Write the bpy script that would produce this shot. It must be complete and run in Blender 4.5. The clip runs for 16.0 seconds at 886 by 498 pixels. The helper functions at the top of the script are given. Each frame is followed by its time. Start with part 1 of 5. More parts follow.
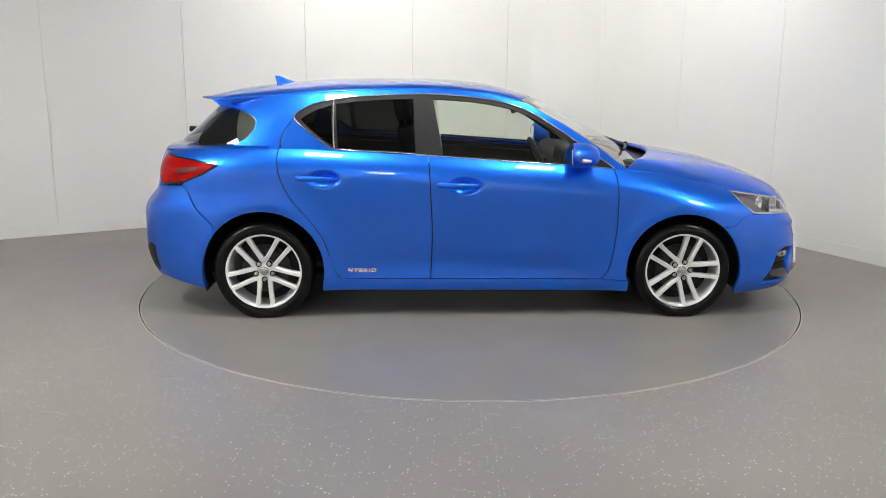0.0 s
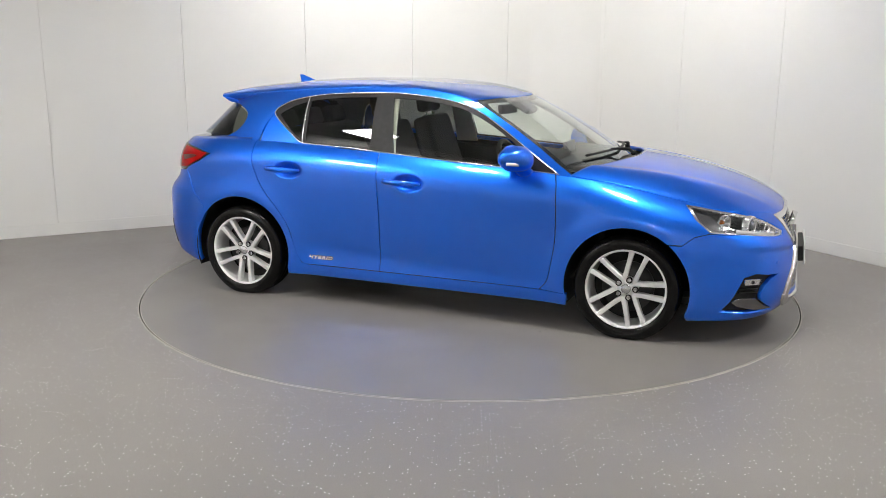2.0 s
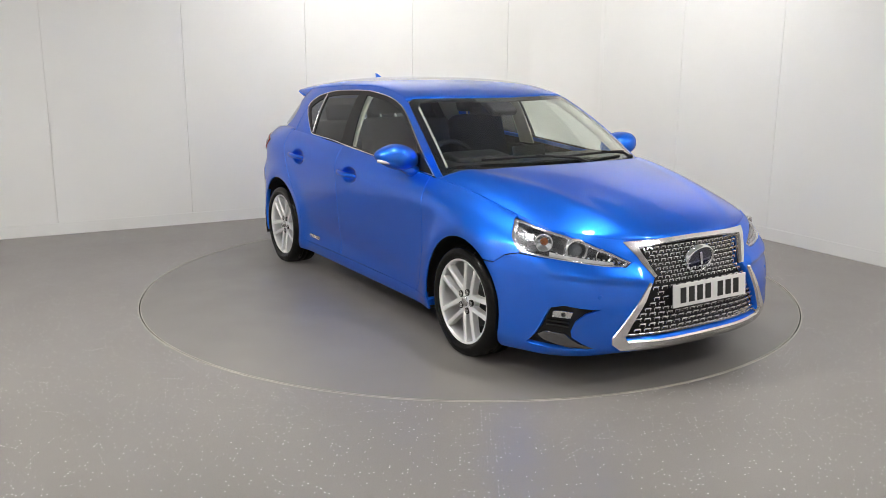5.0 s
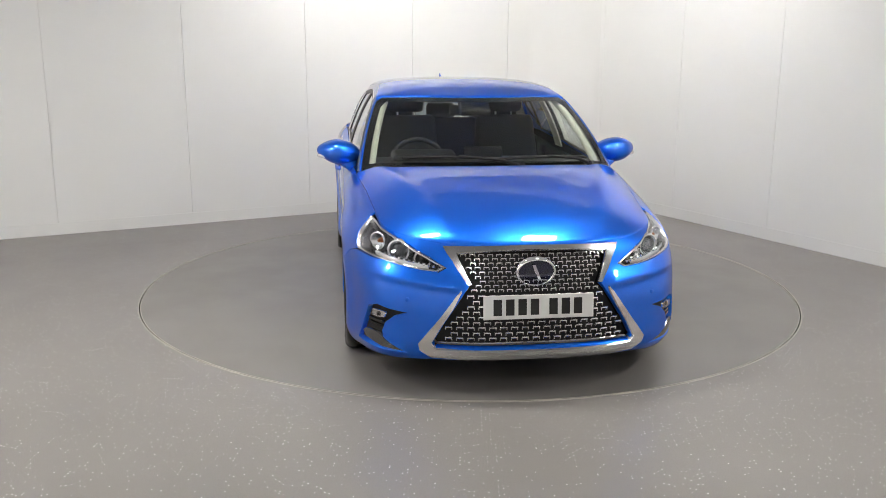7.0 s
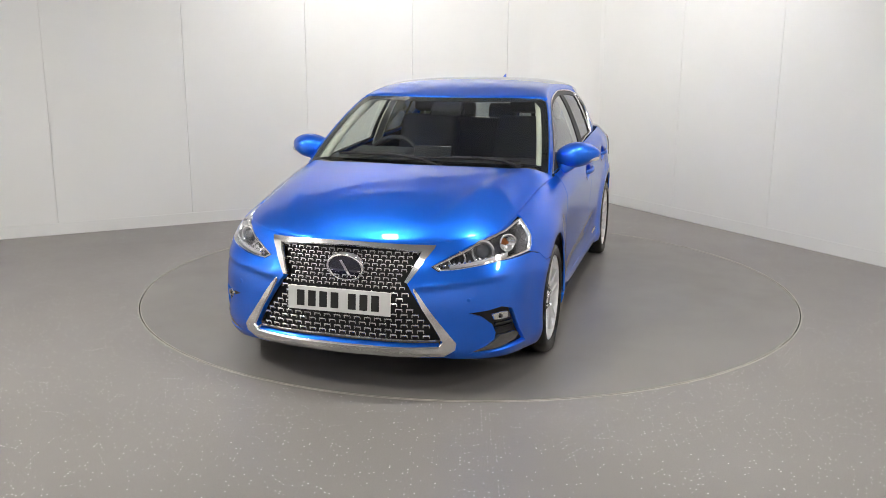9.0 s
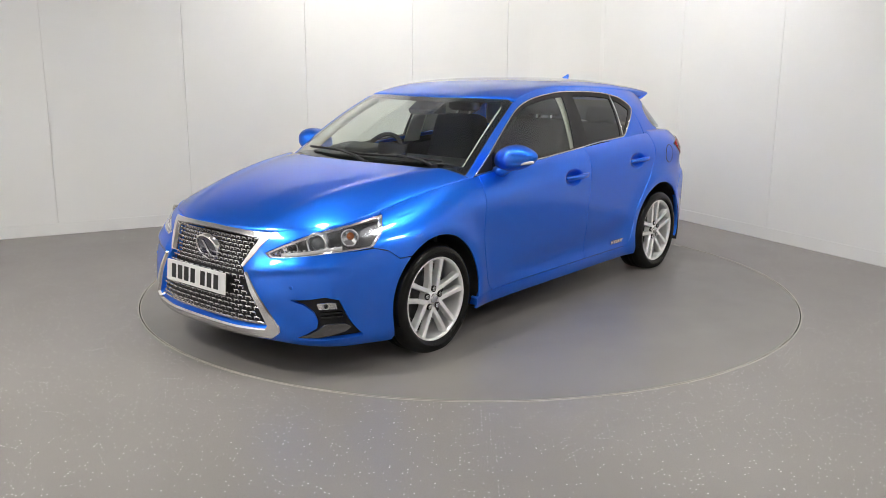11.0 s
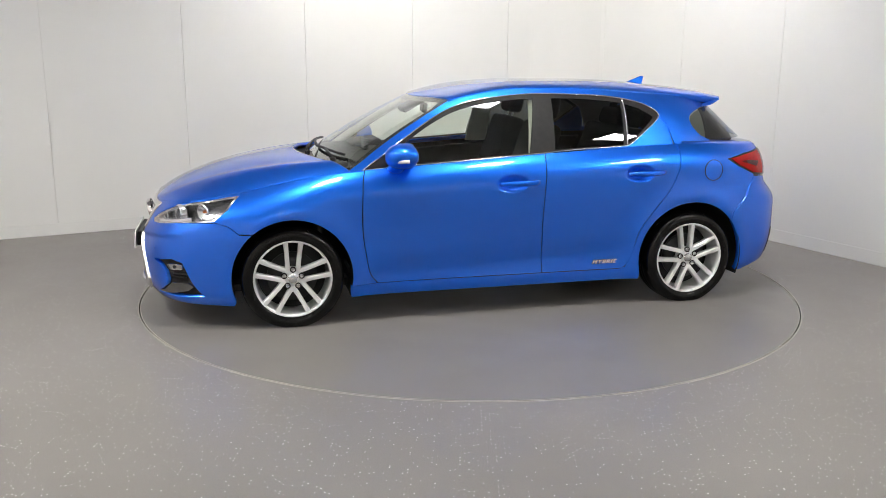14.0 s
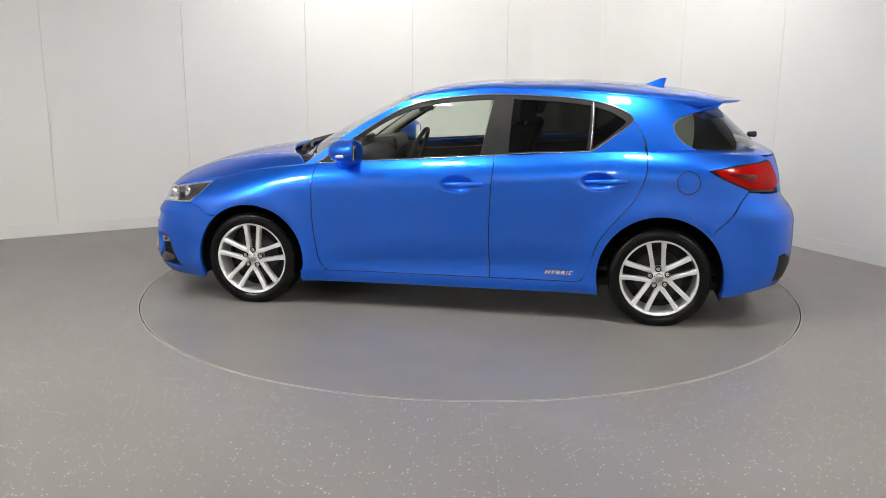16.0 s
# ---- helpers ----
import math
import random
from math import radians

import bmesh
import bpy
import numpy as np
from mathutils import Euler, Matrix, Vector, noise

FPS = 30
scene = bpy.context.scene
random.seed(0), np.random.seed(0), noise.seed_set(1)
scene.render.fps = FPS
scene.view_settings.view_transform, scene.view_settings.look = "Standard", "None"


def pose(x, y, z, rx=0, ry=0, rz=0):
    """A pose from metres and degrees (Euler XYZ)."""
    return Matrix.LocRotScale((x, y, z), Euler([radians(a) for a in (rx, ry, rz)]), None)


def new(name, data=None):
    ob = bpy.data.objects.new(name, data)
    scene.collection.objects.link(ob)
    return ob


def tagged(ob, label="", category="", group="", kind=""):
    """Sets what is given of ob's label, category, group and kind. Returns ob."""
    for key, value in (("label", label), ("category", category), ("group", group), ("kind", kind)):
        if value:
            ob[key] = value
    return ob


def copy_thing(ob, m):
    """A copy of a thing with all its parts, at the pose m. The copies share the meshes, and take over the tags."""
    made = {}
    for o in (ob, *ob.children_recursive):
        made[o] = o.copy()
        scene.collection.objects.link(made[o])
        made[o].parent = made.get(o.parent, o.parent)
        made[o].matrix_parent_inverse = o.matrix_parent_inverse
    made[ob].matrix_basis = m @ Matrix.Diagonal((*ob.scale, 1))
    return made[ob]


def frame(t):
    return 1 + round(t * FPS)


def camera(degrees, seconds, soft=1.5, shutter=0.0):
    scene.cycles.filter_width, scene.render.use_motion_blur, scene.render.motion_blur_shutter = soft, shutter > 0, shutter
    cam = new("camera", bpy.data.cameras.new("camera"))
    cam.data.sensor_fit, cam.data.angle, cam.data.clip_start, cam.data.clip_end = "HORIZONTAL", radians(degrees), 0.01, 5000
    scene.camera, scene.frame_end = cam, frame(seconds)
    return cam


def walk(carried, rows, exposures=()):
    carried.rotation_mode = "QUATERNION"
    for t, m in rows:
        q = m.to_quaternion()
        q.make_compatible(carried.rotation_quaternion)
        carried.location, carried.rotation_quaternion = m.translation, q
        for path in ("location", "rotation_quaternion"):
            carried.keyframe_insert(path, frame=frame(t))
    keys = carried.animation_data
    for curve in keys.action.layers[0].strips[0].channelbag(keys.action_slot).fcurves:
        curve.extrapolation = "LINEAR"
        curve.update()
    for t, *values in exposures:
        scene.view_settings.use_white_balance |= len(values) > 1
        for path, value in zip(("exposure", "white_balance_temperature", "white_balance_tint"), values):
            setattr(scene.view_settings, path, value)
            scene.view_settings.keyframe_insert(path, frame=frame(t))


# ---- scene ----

from mathutils import geometry

# ---------------------------------------------------------------- camera
cam = camera(54.9, 16.0, 0.8)
EYE = pose(0.0, -6.029, 1.571, 77.51, -0.25, 1.71)
walk(cam, [(0.0, EYE), (16.0, EYE)], [(0.0, 0.0), (16.0, 0.0)])

# ---------------------------------------------------------------- world and light
world = bpy.data.worlds.new("world")
scene.world = world
world.use_nodes = True
world.node_tree.nodes["Background"].inputs[0].default_value = (0.9, 0.95, 1.0, 1)
world.node_tree.nodes["Background"].inputs[1].default_value = 0.02

ROOM_TURN = 29.75          # the room stands askew to the camera
CORNER = Vector((1.187, 4.29, 0.0))
ROOM = Matrix.Translation(CORNER) @ pose(0, 0, 0, 0, 0, ROOM_TURN)   # x along one wall, -x into the room, -y into the room
WALL_W, WALL_D, WALL_H = 8.2, 10.6, 3.5
PANEL_WATTS = 134.0

# ---------------------------------------------------------------- materials
def mat(name, base=(0.5, 0.5, 0.5), rough=0.5, metal=0.0, coat=0.0, **more):
    m = bpy.data.materials.new(name)
    m.use_nodes = True
    b = m.node_tree.nodes["Principled BSDF"]
    b.inputs["Base Color"].default_value = (*base, 1)
    b.inputs["Roughness"].default_value = rough
    b.inputs["Metallic"].default_value = metal
    b.inputs["Coat Weight"].default_value = coat
    b.inputs["Coat Roughness"].default_value = 0.03
    for k, v in more.items():
        b.inputs[k.replace("_", " ")].default_value = v
    return m


def nodes(m):
    t = m.node_tree
    return t, t.nodes["Principled BSDF"], t.nodes.new, t.links.new


def coords(t, scale, kind="Object"):
    c = t.nodes.new("ShaderNodeTexCoord")
    mp = t.nodes.new("ShaderNodeMapping")
    mp.inputs["Scale"].default_value = scale if hasattr(scale, "__len__") else (scale,) * 3
    t.links.new(c.outputs[kind], mp.inputs["Vector"])
    return mp.outputs["Vector"]


def noise_tex(t, vec, scale, detail=3.0, rough=0.55):
    n = t.nodes.new("ShaderNodeTexNoise")
    n.inputs["Scale"].default_value, n.inputs["Detail"].default_value, n.inputs["Roughness"].default_value = scale, detail, rough
    t.links.new(vec, n.inputs["Vector"])
    return n.outputs["Fac"]


def ramp(t, fac, stops):
    r = t.nodes.new("ShaderNodeValToRGB")
    while len(r.color_ramp.elements) < len(stops):
        r.color_ramp.elements.new(0.5)
    for e, (p, c) in zip(r.color_ramp.elements, stops):
        e.position = p
        e.color = (*c, 1) if hasattr(c, "__len__") else (c, c, c, 1)
    t.links.new(fac, r.inputs["Fac"])
    return r.outputs["Color"]


def bump(t, fac, strength, distance=0.01):
    b = t.nodes.new("ShaderNodeBump")
    b.inputs["Strength"].default_value, b.inputs["Distance"].default_value = strength, distance
    t.links.new(fac, b.inputs["Height"])
    return b.outputs["Normal"]


def vary(m, scale, lo, hi, rough=None, bumps=0.0, bscale=None):
    """Two scales of colour variation, with roughness and relief."""
    t, b, node, link = nodes(m)
    v = coords(t, 1.0)
    f = noise_tex(t, v, scale, 5.0)
    link(ramp(t, f, [(0.3, lo), (0.7, hi)]), b.inputs["Base Color"])
    if rough:
        g = noise_tex(t, v, scale * 0.37, 4.0)
        link(ramp(t, g, [(0.3, rough[0]), (0.7, rough[1])]), b.inputs["Roughness"])
    if bumps:
        h = noise_tex(t, v, bscale or scale * 8, 3.0)
        link(bump(t, h, bumps), b.inputs["Normal"])
    return m


def floor_material():
    """Grey safety vinyl with small pale flecks and soft scuffs."""
    m = mat("vinyl_floor", rough=0.34, Specular_IOR_Level=0.36)
    t, b, node, link = nodes(m)
    v = coords(t, 1.0)
    cloud = ramp(t, noise_tex(t, v, 0.9, 5.0), [(0.3, (0.212, 0.197, 0.188)), (0.7, (0.250, 0.233, 0.225))])
    grain = ramp(t, noise_tex(t, v, 260.0, 2.0), [(0.35, 0.80), (0.65, 1.12)])
    mul = node("ShaderNodeMixRGB")
    mul.blend_type, mul.inputs[0].default_value = "MULTIPLY", 1.0
    link(cloud, mul.inputs[1]), link(grain, mul.inputs[2])
    vor = node("ShaderNodeTexVoronoi")
    vor.voronoi_dimensions = "2D"
    vor.inputs["Scale"].default_value = 54.0
    link(v, vor.inputs["Vector"])
    fleck = ramp(t, vor.outputs["Distance"], [(0.12, 1.0), (0.17, 0.0)])
    sel = node("ShaderNodeSeparateColor")
    link(vor.outputs["Color"], sel.inputs[0])
    some = ramp(t, sel.outputs[0], [(0.86, 0.0), (0.92, 1.0)])
    both = node("ShaderNodeMixRGB")
    both.blend_type, both.inputs[0].default_value = "MULTIPLY", 1.0
    link(fleck, both.inputs[1]), link(some, both.inputs[2])
    mix = node("ShaderNodeMixRGB")
    link(both.outputs[0], mix.inputs[0]), link(mul.outputs[0], mix.inputs[1])
    mix.inputs[2].default_value = (0.95, 0.95, 0.94, 1)
    link(mix.outputs[0], b.inputs["Base Color"])
    link(ramp(t, noise_tex(t, v, 1.7, 3.0), [(0.2, 0.33), (0.8, 0.42)]), b.inputs["Roughness"])
    link(bump(t, noise_tex(t, v, 120.0, 3.0), 0.10, 0.004), b.inputs["Normal"])
    return m


def table_material():
    m = mat("table_vinyl", rough=0.28, Specular_IOR_Level=0.34)
    t, b, node, link = nodes(m)
    v = coords(t, 1.0)
    cloud = ramp(t, noise_tex(t, v, 1.3, 3.0), [(0.1, (0.172, 0.160, 0.150)), (0.9, (0.234, 0.220, 0.208))])
    grain = ramp(t, noise_tex(t, v, 190.0, 2.0), [(0.35, 0.86), (0.65, 1.08)])
    mul = node("ShaderNodeMixRGB")
    mul.blend_type, mul.inputs[0].default_value = "MULTIPLY", 1.0
    link(cloud, mul.inputs[1]), link(grain, mul.inputs[2])
    link(mul.outputs[0], b.inputs["Base Color"])
    link(ramp(t, noise_tex(t, v, 2.3, 4.0), [(0.1, 0.26), (0.9, 0.44)]), b.inputs["Roughness"])
    link(bump(t, noise_tex(t, v, 90.0, 3.0), 0.05, 0.004), b.inputs["Normal"])
    return m


M_FLOOR, M_TABLE = floor_material(), table_material()
M_WALL = vary(mat("wall_panel", rough=0.6), 0.7, (0.76, 0.755, 0.735), (0.80, 0.795, 0.775), bumps=0.03, bscale=60)
M_SKIRT = vary(mat("skirting_vinyl", rough=0.5), 2.0, (0.745, 0.74, 0.72), (0.78, 0.775, 0.755))
M_SEAM = mat("seam_sealant", (0.68, 0.67, 0.64), 0.7)
M_CEIL = vary(mat("ceiling_paint", rough=0.8), 1.0, (0.36, 0.36, 0.355), (0.42, 0.42, 0.415))
M_EDGE = vary(mat("pale_edge", rough=0.5), 4.0, (0.36, 0.34, 0.30), (0.52, 0.49, 0.44))
M_GAP = mat("dark_gap", (0.012, 0.012, 0.012), 0.8)
M_PAINT = mat("blue_metallic_paint", (0.008, 0.130, 0.74), 0.345, 0.87, 1.0, Specular_Tint=(0.10, 0.34, 0.62, 1))
def flake():
    t, b, node, link = nodes(M_PAINT)
    v = coords(t, 1.0)
    link(ramp(t, noise_tex(t, v, 900.0, 1.0), [(0.35, (0.009, 0.134, 0.76)), (0.65, (0.017, 0.188, 0.94))]), b.inputs["Base Color"])


flake()
M_BLACK = vary(mat("black_plastic", rough=0.5, Specular_IOR_Level=0.3), 30.0, (0.010, 0.010, 0.011), (0.016, 0.016, 0.017))
M_GLOSS = mat("gloss_black", (0.008, 0.008, 0.009), 0.08)
M_CHROME = mat("chrome", (0.80, 0.80, 0.80), 0.09, 1.0)
M_SATIN = mat("satin_chrome", (0.76, 0.76, 0.77), 0.17, 1.0)
M_TYRE = vary(mat("tyre_rubber", rough=0.3, Specular_IOR_Level=0.22), 40.0, (0.003, 0.003, 0.003), (0.006, 0.006, 0.006), (0.16, 0.28), 0.06)
M_ALLOY = vary(mat("silver_alloy", rough=0.36, metal=0.45, coat=0.6), 20.0, (0.80, 0.80, 0.805), (0.86, 0.86, 0.865))
M_CREAM = vary(mat("cream_trim", rough=0.8), 20.0, (0.50, 0.50, 0.45), (0.56, 0.56, 0.50))
M_FABRIC = vary(mat("dark_seat_fabric", rough=0.85), 60.0, (0.016, 0.016, 0.017), (0.028, 0.028, 0.029), None, 0.15, 400.0)
M_PLATE = vary(mat("plate_white", rough=0.3, coat=0.3), 10.0, (0.74, 0.74, 0.73), (0.79, 0.79, 0.78))
M_INK = mat("plate_black", (0.01, 0.01, 0.01), 0.4)
M_AMBER = mat("amber_lens", (0.42, 0.12, 0.03), 0.15, 0.0, 1.0)
M_SILVERGREY = mat("silver_grey_paint", (0.12, 0.12, 0.125), 0.22, 0.7, 0.8)
M_LETTER = mat("bright_letter", (0.88, 0.88, 0.89), 0.3, 0.0)
M_BADGE = mat("emblem_blue", (0.01, 0.012, 0.05), 0.1, 0.0, 1.0)
M_MIRROR = mat("mirror_glass", (0.9, 0.9, 0.9), 0.02, 1.0)
M_DARK = mat("dark_metal", (0.05, 0.05, 0.052), 0.45, 0.7)


def emission(name, colour, strength):
    m = mat(name, (0.9, 0.9, 0.9), 0.5)
    b = m.node_tree.nodes["Principled BSDF"]
    b.inputs["Emission Color"].default_value = (*colour, 1)
    b.inputs["Emission Strength"].default_value = strength
    return m


def glass(name, tint, rough=0.0, base=0.06):
    """A thin pane: clear transmission tinted, with a mirror-like surface."""
    m = bpy.data.materials.new(name)
    m.use_nodes = True
    t = m.node_tree
    t.nodes.clear()
    out, mix = t.nodes.new("ShaderNodeOutputMaterial"), t.nodes.new("ShaderNodeMixShader")
    tr, gl, fr = t.nodes.new("ShaderNodeBsdfTransparent"), t.nodes.new("ShaderNodeBsdfGlossy"), t.nodes.new("ShaderNodeLayerWeight")
    power, gain = t.nodes.new("ShaderNodeMath"), t.nodes.new("ShaderNodeMath")
    power.operation, gain.operation = "POWER", "MULTIPLY_ADD"
    power.inputs[1].default_value, gain.inputs[1].default_value, gain.inputs[2].default_value = 4.5, 0.93, base
    tr.inputs[0].default_value = (*tint, 1)
    gl.inputs["Roughness"].default_value = rough
    gl.inputs[0].default_value = (0.95, 0.97, 1, 1)
    t.links.new(fr.outputs["Facing"], power.inputs[0])
    t.links.new(power.outputs[0], gain.inputs[0])
    t.links.new(gain.outputs[0], mix.inputs[0])
    t.links.new(tr.outputs[0], mix.inputs[1])
    t.links.new(gl.outputs[0], mix.inputs[2])
    t.links.new(mix.outputs[0], out.inputs[0])
    return m


M_GLASS = glass("clear_glass", (0.88, 0.93, 0.87), 0.0, 0.08)
M_SCREEN = glass("windscreen_glass", (0.88, 0.92, 0.87), 0.0, 0.085)
M_PRIV = glass("privacy_glass", (0.12, 0.125, 0.12), 0.0, 0.045)
M_REAR = glass("rear_screen_glass", (0.34, 0.36, 0.34), 0.0, 0.05)
M_LENS = glass("lamp_lens", (0.93, 0.94, 0.95))
M_LIGHT = emission("lit_panel", (1.0, 0.975, 0.93), PANEL_WATTS)

# ---------------------------------------------------------------- mesh helpers
def link_mesh(name, verts, faces, material, parent=None, label="", smooth=True, normals=None, m=None):
    me = bpy.data.meshes.new(name)
    me.from_pydata([tuple(map(float, v)) for v in verts], [], faces)
    me.validate()
    me.update()
    for p in me.polygons:
        p.use_smooth = smooth
    if normals is not None and len(normals) == len(me.vertices):
        me.normals_split_custom_set_from_vertices([tuple(map(float, n)) for n in normals])
    me.materials.append(material)
    ob = new(name, me)
    if parent is not None:
        ob.parent = parent
    if m is not None:
        ob.matrix_basis = m
    return tagged(ob, label) if label else ob


def part(name, bm, material, parent=None, label="", m=None, smooth=False, sharp=None):
    """Links a bmesh as one mesh object under a thing or a part."""
    me = bpy.data.meshes.new(name)
    if sharp is not None:
        for e in bm.edges:
            if len(e.link_faces) == 2 and e.calc_face_angle(0) > radians(sharp):
                e.smooth = False
    for f in bm.faces:
        f.smooth = smooth or sharp is not None
    bm.to_mesh(me)
    bm.free()
    me.materials.append(material)
    ob = new(name, me)
    if parent is not None:
        ob.parent = parent
    if m is not None:
        ob.matrix_basis = m
    return tagged(ob, label) if label else ob


def box_bm(sx, sy, sz, at=(0, 0, 0), bev=0.0, seg=2, bm=None):
    bm = bm or bmesh.new()
    vs = bmesh.ops.create_cube(bm, size=1.0)["verts"]
    for v in vs:
        v.co = Vector((v.co.x * sx + at[0], v.co.y * sy + at[1], v.co.z * sz + at[2]))
    if bev:
        es = list({e for v in vs for e in v.link_edges})
        bmesh.ops.bevel(bm, geom=es, offset=bev, segments=seg, affect="EDGES", profile=0.6)
    return bm


def cyl_bm(r, depth, at=(0, 0, 0), axis="z", seg=32, r2=None, bm=None, bev=0.0):
    bm = bm or bmesh.new()
    vs = bmesh.ops.create_cone(bm, cap_ends=True, segments=seg, radius1=r, radius2=r if r2 is None else r2, depth=depth)["verts"]
    if bev:
        es = [e for e in {e for v in vs for e in v.link_edges} if e.calc_face_angle(0) > 1.0]
        bmesh.ops.bevel(bm, geom=es, offset=bev, segments=2, affect="EDGES")
        vs = list(bm.verts)
    turn = {"z": Matrix(), "y": pose(0, 0, 0, 90), "x": pose(0, 0, 0, 0, 90)}[axis]
    for v in vs:
        v.co = turn @ v.co + Vector(at)
    return bm


def lathe(profile, seg=64, axis="y", closed=False):
    """Verts and faces of a profile of (radius, along) turned about an axis."""
    vs, fs, n = [], [], len(profile)
    for i in range(seg):
        a = 2 * math.pi * i / seg
        for r, h in profile:
            vs.append((r * math.cos(a), h, r * math.sin(a)) if axis == "y" else (r * math.cos(a), r * math.sin(a), h))
    for i in range(seg):
        j = (i + 1) % seg
        for k in range(n if closed else n - 1):
            l = (k + 1) % n
            fs.append((i * n + k, j * n + k, j * n + l, i * n + l))
    return vs, fs


def tube(points, radius, seg=8, closed=False, flat=1.0):
    """Verts and faces of a round bar along points; flat squeezes it."""
    pts = [Vector(p) for p in points]
    n = len(pts)
    vs, fs = [], []
    up = Vector((0, 0, 1))
    for i, p in enumerate(pts):
        a = pts[(i - 1) % n] if closed or i else p
        b = pts[(i + 1) % n] if closed or i < n - 1 else p
        d = (b - a).normalized()
        side = d.cross(up)
        side = side.normalized() if side.length > 1e-4 else Vector((1, 0, 0))
        top = side.cross(d)
        r = radius(i / max(1, n - 1)) if callable(radius) else radius
        for k in range(seg):
            w = 2 * math.pi * k / seg
            vs.append(p + side * (r * flat * math.cos(w)) + top * (r * math.sin(w)))
    for i in range(n if closed else n - 1):
        j = (i + 1) % n
        for k in range(seg):
            l = (k + 1) % seg
            fs.append((i * seg + k, i * seg + l, j * seg + l, j * seg + k))
    if not closed:
        fs += [tuple(range(seg))[::-1], tuple(range((n - 1) * seg, n * seg))]
    return vs, fs


def spline(pts, n=12, closed=False):
    """A smooth curve through points (Catmull-Rom), with n steps for each stretch."""
    p = [np.array(q, float) for q in pts]
    m, out = len(p), []
    for i in range(m if closed else m - 1):
        p0, p1 = p[(i - 1) % m] if closed or i else p[0], p[i]
        p2 = p[(i + 1) % m]
        p3 = p[(i + 2) % m] if closed or i + 2 < m else p[-1]
        for k in range(n):
            u = k / n
            out.append(0.5 * (2 * p1 + (p2 - p0) * u + (2 * p0 - 5 * p1 + 4 * p2 - p3) * u * u + (3 * p1 - p0 - 3 * p2 + p3) * u ** 3))
    if not closed:
        out.append(p[-1])
    return np.array(out)


def curve1d(pairs):
    """A smooth function through (x, value) pairs."""
    xs, ys = np.array([p[0] for p in pairs], float), np.array([p[1] for p in pairs], float)
    h = np.diff(xs)
    d = np.diff(ys) / h
    m = np.empty_like(xs)
    m[0], m[-1] = d[0], d[-1]
    m[1:-1] = (d[:-1] * h[1:] + d[1:] * h[:-1]) / (h[:-1] + h[1:])
    for i in range(1, len(xs) - 1):
        if d[i - 1] * d[i] <= 0:
            m[i] = 0.0

    def f(x):
        x = np.clip(np.asarray(x, float), xs[0], xs[-1])
        i = np.clip(np.searchsorted(xs, x, side="right") - 1, 0, len(xs) - 2)
        u = (x - xs[i]) / h[i]
        return ((1 + 2 * u) * (1 - u) ** 2 * ys[i] + u * (1 - u) ** 2 * h[i] * m[i]
                + u * u * (3 - 2 * u) * ys[i + 1] + u * u * (u - 1) * h[i] * m[i + 1])
    return f


def inside(poly, q):
    """Which of the points q lie in the polygon."""
    x, y = q[:, 0], q[:, 1]
    r = np.zeros(len(q), bool)
    a, b = poly, np.roll(poly, -1, axis=0)
    for (x0, y0), (x1, y1) in zip(a, b):
        c = (y0 > y) != (y1 > y)
        with np.errstate(divide="ignore", invalid="ignore"):
            r ^= c & (x < (x1 - x0) * (y - y0) / (y1 - y0 + 1e-15) + x0)
    return r


def near(poly, q):
    """Distance of the points q from the polygon's edge."""
    a, b = poly, np.roll(poly, -1, axis=0)
    d = np.full(len(q), 1e9)
    for p, r in zip(a, b):
        e = r - p
        u = np.clip(((q - p) @ e) / (e @ e + 1e-12), 0, 1)
        d = np.minimum(d, np.hypot(*(q - p - u[:, None] * e).T))
    return d


def resample(poly, step, closed=True):
    poly = np.asarray(poly, float)
    q = np.vstack([poly, poly[:1]]) if closed else poly
    d = np.hypot(*np.diff(q, axis=0).T)
    out = []
    for p, r, l in zip(q[:-1], q[1:], d):
        k = max(1, int(round(l / step)))
        out += [p + (r - p) * i / k for i in range(k)] if l > 1e-6 else []
    if not closed:
        out.append(q[-1])
    return np.array(out)


